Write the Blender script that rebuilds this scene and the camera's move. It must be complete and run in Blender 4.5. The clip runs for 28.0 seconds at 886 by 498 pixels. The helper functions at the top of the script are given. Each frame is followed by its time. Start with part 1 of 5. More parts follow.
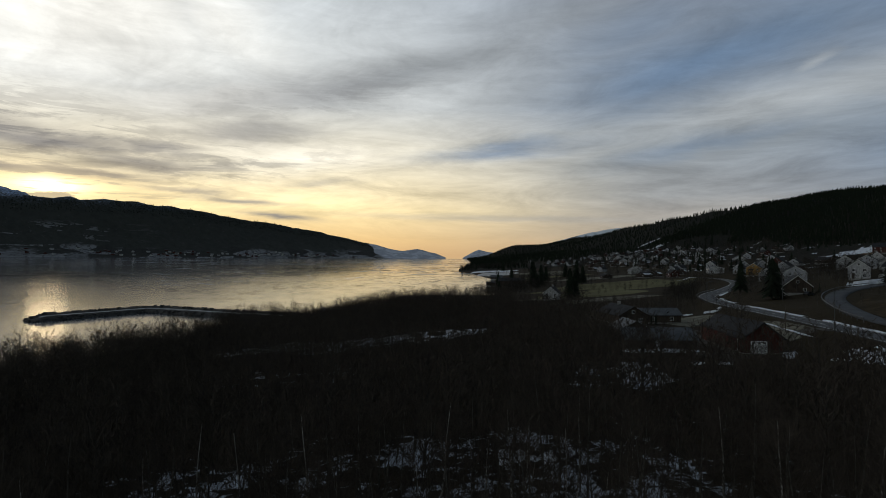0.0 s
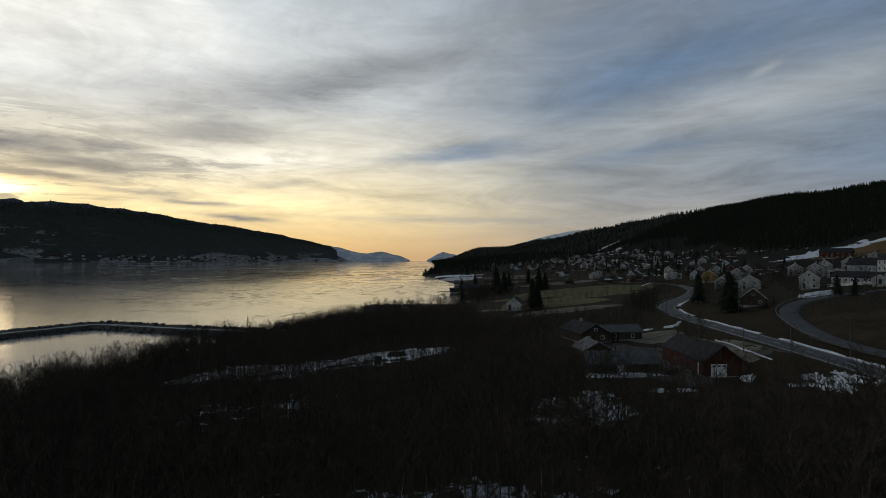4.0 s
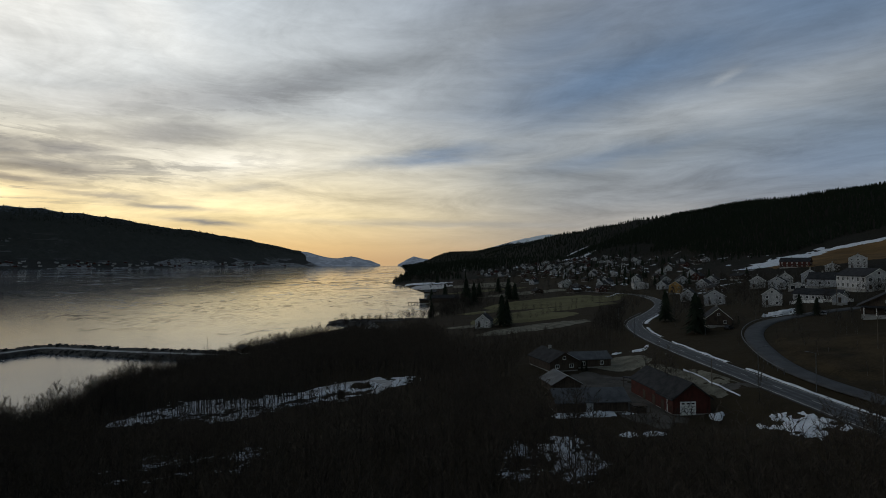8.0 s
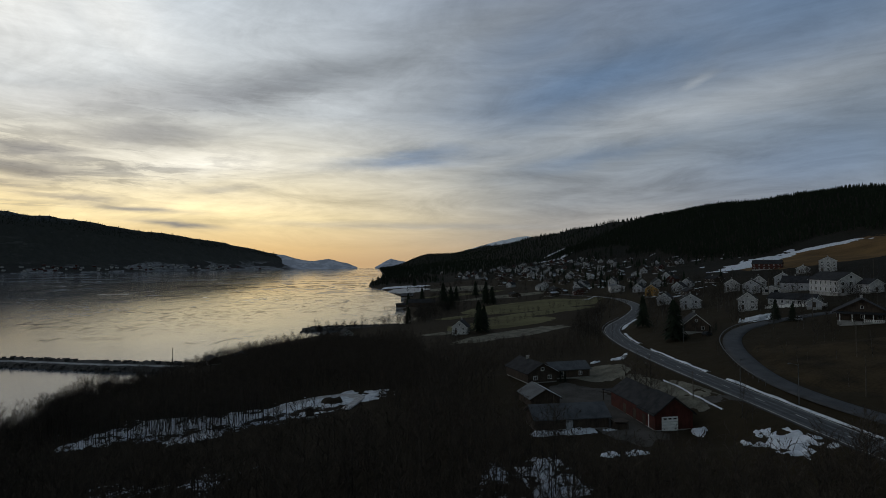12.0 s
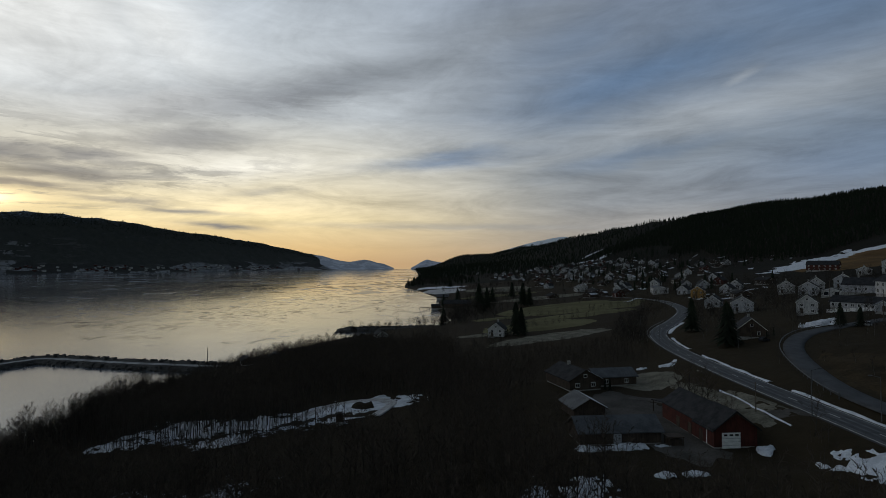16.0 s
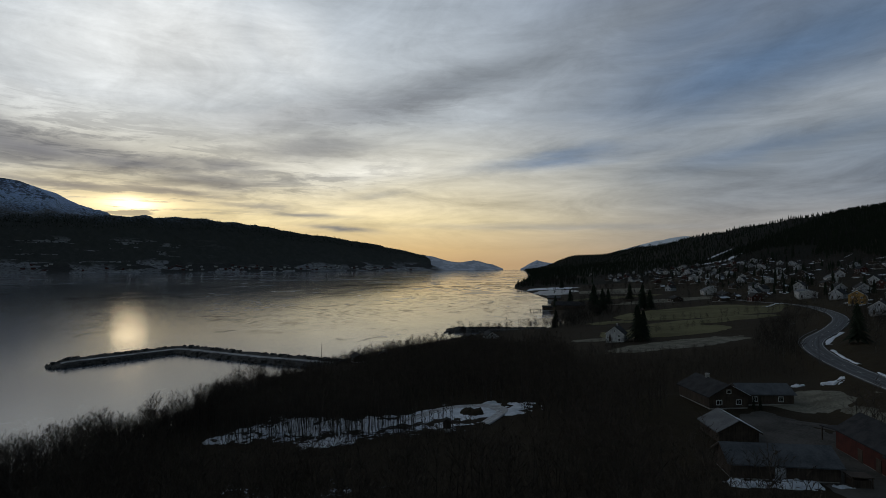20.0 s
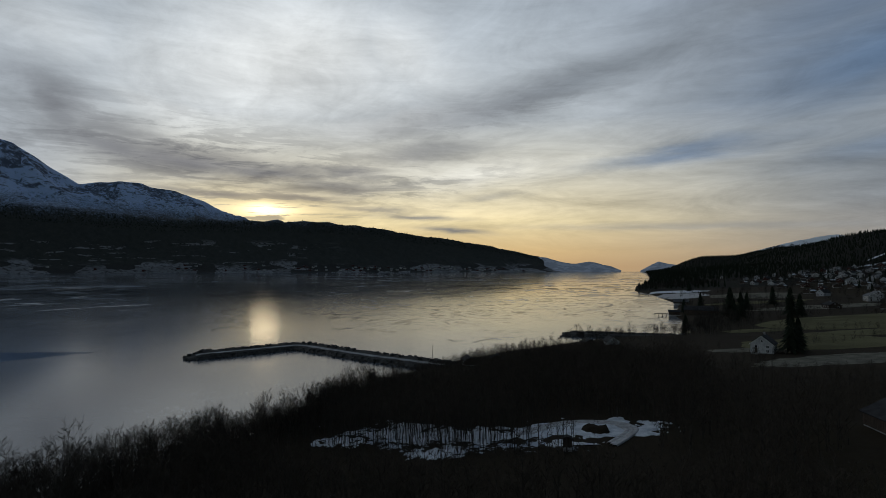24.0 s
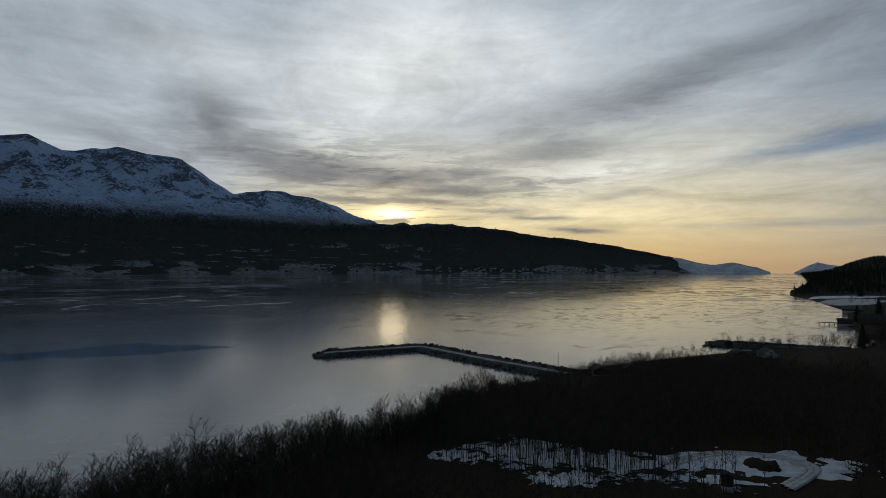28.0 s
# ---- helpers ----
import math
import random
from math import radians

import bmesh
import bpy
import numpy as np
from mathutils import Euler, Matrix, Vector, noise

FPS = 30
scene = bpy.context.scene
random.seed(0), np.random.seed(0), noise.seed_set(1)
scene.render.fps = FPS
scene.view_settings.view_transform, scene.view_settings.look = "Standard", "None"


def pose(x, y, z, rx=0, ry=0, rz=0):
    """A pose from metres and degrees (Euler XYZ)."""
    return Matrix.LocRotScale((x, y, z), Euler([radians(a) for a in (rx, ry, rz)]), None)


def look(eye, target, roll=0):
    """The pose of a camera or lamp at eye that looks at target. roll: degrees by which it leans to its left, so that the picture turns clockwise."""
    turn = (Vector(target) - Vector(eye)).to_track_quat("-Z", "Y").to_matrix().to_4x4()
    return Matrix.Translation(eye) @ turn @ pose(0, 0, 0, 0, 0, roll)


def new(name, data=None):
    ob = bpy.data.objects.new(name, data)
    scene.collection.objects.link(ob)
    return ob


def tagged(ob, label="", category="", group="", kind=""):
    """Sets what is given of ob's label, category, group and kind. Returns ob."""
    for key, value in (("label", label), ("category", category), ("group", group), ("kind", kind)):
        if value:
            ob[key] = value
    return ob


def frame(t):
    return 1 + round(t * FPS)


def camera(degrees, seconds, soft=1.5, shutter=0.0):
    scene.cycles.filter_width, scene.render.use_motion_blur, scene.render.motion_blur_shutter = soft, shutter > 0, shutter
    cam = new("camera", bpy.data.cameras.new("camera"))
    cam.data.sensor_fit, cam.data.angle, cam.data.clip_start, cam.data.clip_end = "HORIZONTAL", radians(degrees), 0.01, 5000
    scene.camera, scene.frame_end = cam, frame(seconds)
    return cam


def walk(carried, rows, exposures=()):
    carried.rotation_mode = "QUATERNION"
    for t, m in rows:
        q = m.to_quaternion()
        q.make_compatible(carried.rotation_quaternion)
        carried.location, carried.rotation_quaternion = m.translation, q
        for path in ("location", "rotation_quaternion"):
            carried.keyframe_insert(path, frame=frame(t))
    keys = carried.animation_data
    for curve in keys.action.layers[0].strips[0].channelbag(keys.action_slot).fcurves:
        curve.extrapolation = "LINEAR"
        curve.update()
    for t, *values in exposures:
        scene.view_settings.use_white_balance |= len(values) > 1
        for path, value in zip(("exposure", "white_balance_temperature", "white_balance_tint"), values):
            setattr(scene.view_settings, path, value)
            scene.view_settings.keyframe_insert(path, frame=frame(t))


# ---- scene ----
PATH = [
    (0, -3.92, -11.89, 31.45, 1.437, 0.653, 0.569),
    (1, -4.16, -11.30, 32.63, 0.381, 0.714, 0.516),
    (2, -3.67, -10.63, 33.44, -0.591, 0.742, 0.358),
    (3, -3.32, -9.15, 34.52, -1.536, 0.803, 0.253),
    (3.5, -3.15, -8.54, 35.36, -1.932, 0.831, 0.259),
    (6, -2.30, -6.20, 39.57, -3.997, 1.095, 0.120),
    (7, -1.76, -4.89, 41.24, -4.745, 1.198, 0.058),
    (8, -1.27, -3.73, 43.01, -5.387, 1.268, -0.024),
    (9, -0.97, -2.52, 44.27, -6.034, 1.300, -0.067),
    (10, -0.57, -1.26, 44.81, -6.644, 1.366, -0.157),
    (11, -0.02, -0.01, 44.99, -7.153, 1.394, -0.246),
    (12, 0.22, 1.61, 44.86, -7.746, 1.466, -0.304),
    (12.5, 0.28, 2.30, 44.85, -8.055, 1.480, -0.338),
    (14.5, 1.02, 5.54, 44.84, -8.514, 1.492, -0.296),
    (15, 1.08, 6.63, 44.75, -7.191, 1.522, -0.290),
    (16, 1.24, 8.94, 44.51, -3.970, 1.568, -0.231),
    (17, 1.49, 11.50, 44.16, 0.032, 1.665, -0.156),
    (18, 1.48, 14.06, 43.96, 3.676, 1.661, -0.065),
    (19, 1.18, 16.54, 43.73, 6.475, 1.715, -0.033),
    (20, 0.72, 18.86, 43.55, 7.510, 1.683, -0.052),
    (21, 0.29, 21.36, 43.33, 9.334, 1.717, -0.036),
    (21.5, -0.00, 22.67, 43.21, 11.069, 1.720, -0.005),
    (23.5, -1.50, 28.48, 42.76, 17.298, 1.798, 0.068),
    (24, -1.75, 29.98, 42.68, 19.332, 1.817, 0.101),
    (25, -2.82, 32.74, 42.61, 23.571, 1.827, 0.177),
    (26, -3.66, 35.21, 42.51, 26.946, 1.856, 0.186),
    (27, -4.91, 37.23, 42.72, 30.091, 1.856, 0.204),
    (28, -5.78, 39.49, 42.68, 32.181, 1.914, 0.135),
]
LENS = 78.36
def rig(x, y, z, yaw, pitch, roll):
    """Camera pose from its place and its yaw to the left, pitch up and roll, in degrees."""
    return pose(x, y, z, 90 + pitch, 0, yaw) @ pose(0, 0, 0, 0, 0, roll)


cam = camera(LENS, 28.0, 0.7)
EXPOSURES = [(0, 0.27, 6970, 10), (8, 0.15, 6830, 10), (15, 0.08, 6630, 10), (20, -0.08, 6500, 10), (28, -0.14, 6400, 9)]
walk(cam, [(t, rig(*row)) for t, *row in PATH], EXPOSURES)

# ---- light ----
SUN_AZ, SUN_EL = 37.4, 5.6


class Nodes:
    """Short hand for node trees."""

    def __init__(self, tree):
        self.tree = tree
        tree.nodes.clear()

    def add(self, kind, **given):
        n = self.tree.nodes.new(kind)
        for key, value in given.items():
            if key == "operation":
                n.operation = value
            elif key == "blend":
                n.data_type, n.blend_type = "RGBA", value
            elif key == "dims":
                n.noise_dimensions = value
        return n

    def put(self, socket, value):
        if isinstance(value, bpy.types.NodeSocket):
            self.tree.links.new(value, socket)
        elif value is not None:
            if socket.type == "RGBA" and len(value) == 3:
                value = (*value, 1)
            socket.default_value = value

    def math(self, op, a, b=None, c=None):
        n = self.add("ShaderNodeMath", operation=op)
        for s, v in zip(n.inputs, (a, b, c)):
            self.put(s, v)
        return n.outputs[0]

    def vec(self, op, a, b=None):
        n = self.add("ShaderNodeVectorMath", operation=op)
        self.put(n.inputs[0], a)
        if op == "SCALE":
            self.put(n.inputs[3], b)
        else:
            self.put(n.inputs[1], b)
        return n.outputs["Value" if op in ("DOT_PRODUCT", "LENGTH") else "Vector"]

    def mix(self, f, a, b, blend="MIX"):
        n = self.add("ShaderNodeMix", blend=blend)
        self.put(n.inputs[0], f)
        self.put(n.inputs[6], a)
        self.put(n.inputs[7], b)
        return n.outputs[2]

    def ramp(self, f, stops, smooth=False):
        n = self.add("ShaderNodeValToRGB")
        r = n.color_ramp
        r.interpolation = "EASE" if smooth else "LINEAR"
        while len(r.elements) < len(stops):
            r.elements.new(0.5)
        for e, (p, c) in zip(r.elements, stops):
            e.position = p
            e.color = (c, c, c, 1) if isinstance(c, (int, float)) else (*c, 1)
        self.put(n.inputs[0], f)
        return n.outputs[0]

    def step(self, v, lo, hi):
        """0 under lo, 1 over hi, smooth between."""
        n = self.add("ShaderNodeMapRange")
        n.interpolation_type = "SMOOTHSTEP"
        for s, x in zip(n.inputs, (v, lo, hi, 0.0, 1.0)):
            self.put(s, x)
        return n.outputs[0]

    def noise(self, vector, scale, detail=4.0, rough=0.55, warp=0.0, what="Fac"):
        n = self.add("ShaderNodeTexNoise")
        self.put(n.inputs["Vector"], vector)
        n.inputs["Scale"].default_value, n.inputs["Detail"].default_value = scale, detail
        n.inputs["Roughness"].default_value, n.inputs["Distortion"].default_value = rough, warp
        return n.outputs[what]

    def xyz(self, v):
        n = self.add("ShaderNodeSeparateXYZ")
        self.put(n.inputs[0], v)
        return n.outputs

    def join(self, x, y, z):
        n = self.add("ShaderNodeCombineXYZ")
        for s, v in zip(n.inputs, (x, y, z)):
            self.put(s, v)
        return n.outputs[0]


def way(az, el):
    a, e = radians(az), radians(el)
    return Vector((-math.sin(a) * math.cos(e), math.cos(a) * math.cos(e), math.sin(e)))


# cloud of the dusk sky: azimuth to the left, elevation, half length, half depth, rise to the right (all degrees), strength
BRIGHT = [(36, 20.5, 13, 6.5, 10, 0.8), (24, 22, 4, 6, 75, 0.6), (-29, 13.6, 19, 1.5, 8, 0.7), (-4, 13.2, 9, 1.4, 6, 0.3), (57, 20, 9, 3, -8, 0.35), (17, 9.5, 10, 1.6, 4, 0.45), (-33, 16.4, 1.2, 0.6, 30, 0.5), (25, 14.6, 7, 1.4, 8, 0.5), (46, 14.5, 6, 1.6, -14, 0.5)]
GREY = [(8, 18.0, 19, 2.0, 13, 0.8), (-10, 23.5, 12, 2.0, 14, 0.5), (45, 10.0, 9.5, 1.7, -3, 0.95), (31, 8.0, 7, 0.9, 3, 0.8), (21, 11.8, 8, 1.3, 7, 0.7), (55, 13.6, 5.5, 2.0, -38, 0.85), (42.0, 7.0, 5.0, 0.40, -2, 0.95), (34.0, 6.9, 4.5, 0.42, -3, 0.9), (22, 5.2, 4.5, 0.35, -3, 0.8), (18.4, 3.8, 3.6, 0.33, -4, 0.85), (66, 20, 9, 3, 10, 0.4), (27, 5.9, 4, 0.3, -4, 0.7), (50, 12.2, 7, 1.0, -10, 0.7), (-4, 3.9, 16, 0.35, -1, 0.4), (64, 11.5, 6, 1.2, -10, 0.4), (14, 7.2, 3.5, 0.4, 4, 0.45), (38, 9.4, 9, 1.2, -2, 0.9), (50, 10.6, 8, 1.6, -10, 0.9), (30, 9.6, 6, 0.8, 5, 0.8)]
BLUE = [(-25, 18.4, 15, 2.7, 13, 1.0), (-45, 23.5, 16, 5.0, 10, 1.0), (-5, 10.9, 8.5, 0.9, 5, 0.85), (-45, 9.0, 14, 4.0, 4, 0.7), (-17, 21.5, 6, 2.0, 16, 0.35), (-24, 10.6, 9, 1.0, 8, 0.55)]


def make_sky():
    world = bpy.data.worlds.new("dusk_sky")
    scene.world = world
    world.use_nodes = True
    n = Nodes(world.node_tree)
    d = n.add("ShaderNodeTexCoord").outputs["Generated"]
    x, y, z = n.xyz(d)
    az = n.math("MULTIPLY", n.math("ARCTAN2", n.math("MULTIPLY", x, -1.0), y), 57.2958)
    el = n.math("MULTIPLY", n.math("ARCSINE", z), 57.2958)
    to_sun = n.math("MULTIPLY", n.math("ARCCOSINE", n.vec("DOT_PRODUCT", d, way(SUN_AZ, SUN_EL))), 57.2958)
    # clear sky of the hour
    sky = n.add("ShaderNodeTexSky")
    sky.sky_type, sky.sun_disc = "NISHITA", False
    sky.sun_elevation, sky.sun_rotation = radians(SUN_EL), radians(-SUN_AZ)
    sky.altitude, sky.dust_density = 50, 1.5
    clear = n.vec("SCALE", sky.outputs[0], 0.065)
    # a high deck of cloud in perspective; its streaks run towards the sunset
    flat = n.math("DIVIDE", 1.0, n.math("ADD", n.math("MAXIMUM", z, 0.0), 0.09))
    px, py = n.math("MULTIPLY", x, flat), n.math("MULTIPLY", y, flat)
    c, s = math.cos(radians(44)), math.sin(radians(44))
    along = n.math("SUBTRACT", n.math("MULTIPLY", py, c), n.math("MULTIPLY", px, s))
    across = n.math("ADD", n.math("MULTIPLY", px, c), n.math("MULTIPLY", py, s))
    deck = n.join(n.math("MULTIPLY", along, 0.72), across, 0.3)
    warp = n.noise(deck, 2.3, 8, 0.6, 0.3, "Color")
    bend = n.vec("MULTIPLY", n.vec("SUBTRACT", warp, (0.5, 0.5, 0.5)), (8.0, 2.4, 0.0))
    bend = n.vec("SCALE", bend, n.step(el, -3.0, 14.0))
    level = n.join(n.math("MULTIPLY", az, 0.05), n.math("MULTIPLY", el, 0.26), 1.7)
    fine = n.noise(level, 1.6, 9, 0.67, 0.5)
    wisp = n.noise(deck, 2.8, 9, 0.66, 0.5)
    here = n.vec("ADD", n.join(az, el, 1.0), bend)

    def cloud(rows):
        """The thickest of a set of soft long clouds."""
        most = None
        for a, e, ra, re, tilt, k in rows:
            c, s = math.cos(radians(tilt)), math.sin(radians(tilt))
            u = n.vec("DOT_PRODUCT", here, (-c / ra, s / ra, (a * c - e * s) / ra))
            v = n.vec("DOT_PRODUCT", here, (s / re, c / re, -(a * s + e * c) / re))
            g = n.math("POWER", 2.718, n.math("MULTIPLY", n.math("ADD", n.math("MULTIPLY", u, u), n.math("MULTIPLY", v, v)), -1.0))
            g = n.math("MULTIPLY", g, k)
            most = g if most is None else n.math("MAXIMUM", most, g)
        return most

    h = n.math("DIVIDE", el, 30.0)
    sunward = n.ramp(h, [(0.0, (0.62, 0.39, 0.18)), (0.05, (0.78, 0.54, 0.25)), (0.15, (0.93, 0.77, 0.44)), (0.28, (0.84, 0.77, 0.58)), (0.5, (0.55, 0.59, 0.615)), (0.9, (0.44, 0.50, 0.565))])
    right = n.ramp(h, [(0.0, (0.40, 0.31, 0.22)), (0.08, (0.34, 0.315, 0.28)), (0.2, (0.26, 0.28, 0.30)), (0.38, (0.215, 0.255, 0.30)), (0.6, (0.18, 0.225, 0.29)), (0.9, (0.16, 0.205, 0.28))])
    left = n.ramp(h, [(0.0, (0.54, 0.50, 0.45)), (0.15, (0.51, 0.525, 0.53)), (0.3, (0.48, 0.52, 0.56)), (0.9, (0.43, 0.50, 0.57))])
    col = n.mix(n.step(az, 17.0, -22.0), sunward, right)
    col = n.mix(n.step(az, 40.0, 60.0), col, left)
    col = n.mix(cloud(BLUE), col, (0.115, 0.18, 0.285))
    col = n.mix(cloud(BRIGHT), col, n.mix(n.step(to_sun, 60.0, 15.0), (0.35, 0.39, 0.43), (0.94, 0.955, 0.94)))
    col = n.mix(cloud(GREY), col, n.mix(n.step(to_sun, 40.0, 6.0), (0.215, 0.245, 0.28), (0.20, 0.20, 0.215)))
    bars = n.math("MULTIPLY", cloud([(43, 10.2, 16, 3.6, -3, 1.0), (24, 8.6, 13, 2.6, 3, 0.75), (14, 15.5, 14, 2.5, 12, 0.4)]), n.step(n.noise(n.vec("MULTIPLY", level, (1.6, 2.2, 1.0)), 1.9, 8, 0.66, 0.5), 0.45, 0.58))
    col = n.mix(n.math("MULTIPLY", bars, 0.6), col, (0.14, 0.143, 0.158))
    high = n.step(el, 7.0, 18.0)
    streak = n.math("ADD", n.math("MULTIPLY", fine, n.math("SUBTRACT", 1.0, n.math("MULTIPLY", high, 0.6))), n.math("MULTIPLY", wisp, n.math("MULTIPLY", high, 0.6)))
    depth = n.step(el, -1.0, 6.0)
    gain = n.math("ADD", 1.0, n.math("MULTIPLY", depth, n.math("MULTIPLY", n.math("SUBTRACT", streak, 0.5), 1.4)))
    col = n.vec("SCALE", col, gain)
    # the sun behind the veil
    bar = n.vec("DOT_PRODUCT", n.vec("ADD", n.join(az, el, 1.0), n.vec("SCALE", bend, 0.25)), (1.0, 0.0, -SUN_AZ))
    rise = n.vec("DOT_PRODUCT", n.vec("ADD", n.join(az, el, 1.0), n.vec("SCALE", bend, 0.25)), (0.0, 1.0, -SUN_EL))

    def spot(ra, re):
        u, v = n.math("DIVIDE", bar, ra), n.math("DIVIDE", rise, re)
        return n.math("POWER", 2.718, n.math("MULTIPLY", n.math("ADD", n.math("MULTIPLY", u, u), n.math("MULTIPLY", v, v)), -1.0))

    shred = n.noise(n.join(n.math("MULTIPLY", az, 0.10), n.math("MULTIPLY", el, 1.1), 4.1), 1.25, 6, 0.6, 0.3)
    veil = n.math("SUBTRACT", 1.0, n.math("MULTIPLY", n.math("MULTIPLY", n.step(shred, 0.50, 0.58), 0.88), n.step(n.math("ABSOLUTE", rise), 0.05, 0.3)))
    glare = n.math("ADD", n.math("MULTIPLY", spot(3.6, 0.55), 0.8), n.math("MULTIPLY", spot(1.7, 0.7), 1.15))
    col = n.mix(n.math("MULTIPLY", n.math("MULTIPLY", spot(8.0, 1.6), 0.6), veil), col, (0.90, 0.70, 0.36))
    col = n.vec("ADD", col, n.vec("MULTIPLY", n.join(1.0, 0.82, 0.45), n.vec("SCALE", n.join(1.0, 1.0, 1.0), n.math("MULTIPLY", glare, veil))))
    torn = n.math("MULTIPLY", n.math("MULTIPLY", n.step(shred, 0.50, 0.57), spot(9.0, 2.4)), n.step(n.math("ABSOLUTE", n.math("SUBTRACT", rise, 0.05)), 0.12, 0.5))
    col = n.mix(n.math("MULTIPLY", torn, 0.85), col, (0.40, 0.34, 0.25))
    # overhead and away from the sunset the dusk is dim
    dim = n.math("MULTIPLY", n.step(to_sun, 130.0, 75.0), n.step(el, 65.0, 25.0))
    col = n.mix(n.math("SUBTRACT", 1.0, dim), col, n.vec("ADD", n.vec("SCALE", col, 0.04), clear))
    bg = n.add("ShaderNodeBackground")
    n.put(bg.inputs[0], col)
    bg.inputs[1].default_value = 1.0
    out = n.add("ShaderNodeOutputWorld")
    n.put(out.inputs[0], bg.outputs[0])


make_sky()
sun = new("sun", bpy.data.lights.new("sun", "SUN"))
sun.data.energy, sun.data.angle, sun.data.color = 0.006, radians(3), (1.0, 0.78, 0.5)
sun.matrix_world = look(way(SUN_AZ, SUN_EL) * 100, (0, 0, 0))


# ---- materials ----
def material(name, base, rough=0.9, build=None, metal=0.0, spec=0.3):
    m = bpy.data.materials.new(name)
    m.use_nodes = True
    n = Nodes(m.node_tree)
    b = n.add("ShaderNodeBsdfPrincipled")
    b.inputs["Base Color"].default_value = (*base, 1)
    b.inputs["Roughness"].default_value, b.inputs["Metallic"].default_value = rough, metal
    b.inputs["Specular IOR Level"].default_value = spec
    out = n.add("ShaderNodeOutputMaterial")
    n.put(out.inputs[0], b.outputs[0])
    if build:
        build(n, b)
    return m


def where(n):
    return n.add("ShaderNodeNewGeometry").outputs["Position"]


def bump(n, b, height, strength, distance):
    k = n.add("ShaderNodeBump")
    n.put(k.inputs["Height"], height)
    k.inputs["Strength"].default_value, k.inputs["Distance"].default_value = strength, distance
    n.put(b.inputs["Normal"], k.outputs[0])


def mottled(name, dark, light, scale, rough=0.9, bumped=0.0, spec=0.2, fine=9.0):
    """Two tones over two scales of noise."""

    def build(n, b):
        p = where(n)
        f = n.math("ADD", n.math("MULTIPLY", n.noise(p, scale, 5), 0.6), n.math("MULTIPLY", n.noise(p, scale * fine, 4), 0.4))
        n.put(b.inputs["Base Color"], n.mix(n.step(f, 0.35, 0.65), dark, light))
        if bumped:
            bump(n, b, f, 0.7, bumped)

    return material(name, light, rough, build, spec=spec)


def ground_look(n, b):
    p = where(n)
    x, y, z = n.xyz(p)
    litter = n.mix(n.noise(p, 1.3, 6, 0.65), (0.019, 0.016, 0.011), (0.05, 0.039, 0.027))
    grass = n.mix(n.noise(p, 0.4, 6, 0.6), (0.02, 0.016, 0.010), (0.05, 0.039, 0.024))
    open_land = n.step(n.math("SUBTRACT", z, n.math("MULTIPLY", n.noise(p, 0.02, 3), 10.0)), 4.0, 9.0)
    c = n.mix(open_land, litter, grass)
    heath = n.mix(n.noise(p, 0.15, 6, 0.65), (0.010, 0.010, 0.008), (0.028, 0.025, 0.019))
    c = n.mix(n.step(n.math("ADD", z, n.math("MULTIPLY", n.noise(p, 0.03, 4), 14.0)), 30.0, 42.0), c, heath)
    c = n.mix(n.step(n.math("ADD", y, n.math("MULTIPLY", n.noise(p, 0.02, 3), 80.0)), 1030.0, 1080.0), c, n.mix(n.noise(p, 0.08, 5), (0.006, 0.007, 0.006), (0.018, 0.018, 0.014)))
    # leftover snow, broken by tussocks and leaf litter, in the wood on the slope
    lying = n.math("ADD", n.math("MULTIPLY", n.noise(p, 0.16, 3, 0.5), 0.5), n.math("MULTIPLY", n.noise(p, 0.7, 6, 0.65, 0.6), 0.5))
    most = None
    for cx, cy, rx, ry, k in ((-38, 102, 26, 16, 0.8), (24, 84, 13, 15, 1.0), (-8, 43, 50, 22, 1.0), (20, 55, 14, 14, 0.7), (-40, 144, 46, 14, 0.9)):
        g = n.vec("LENGTH", n.vec("MULTIPLY", n.vec("SUBTRACT", p, (cx, cy, 10.0)), (1 / rx, 1 / ry, 0.0)))
        g = n.math("MULTIPLY", n.step(g, 1.15, 0.45), k)
        most = g if most is None else n.math("MAXIMUM", most, g)
    snow = n.step(n.math("SUBTRACT", lying, n.math("SUBTRACT", 0.72, n.math("MULTIPLY", most, 0.213))), 0.0, 0.04)
    c = n.mix(snow, c, n.mix(n.noise(p, 1.7, 4), (0.36, 0.41, 0.5), (0.62, 0.67, 0.75)))
    n.put(b.inputs["Base Color"], c)
    bump(n, b, n.noise(p, 1.1, 6, 0.7), 0.8, 0.3)


GROUND = material("winter_ground", (0.05, 0.04, 0.03), 1.0, ground_look, spec=0.05)
FIELD = mottled("dull_green_meadow", (0.085, 0.08, 0.042), (0.15, 0.14, 0.075), 0.05, 1.0, 0.1, 0.05, 20)
STUBBLE = mottled("ochre_stubble", (0.085, 0.052, 0.024), (0.17, 0.105, 0.045), 0.03, 1.0, 0.1, 0.05, 30)
BANK = mottled("dry_brown_grass", (0.024, 0.019, 0.012), (0.062, 0.045, 0.025), 0.12, 1.0, 0.1, 0.05, 15)
LAWN = mottled("frosted_lawn", (0.085, 0.08, 0.062), (0.20, 0.19, 0.155), 0.2, 1.0, 0.05, 0.05, 12)
GRAVEL = mottled("yard_gravel", (0.045, 0.042, 0.038), (0.10, 0.093, 0.085), 0.15, 1.0, 0.04, 0.1, 20)
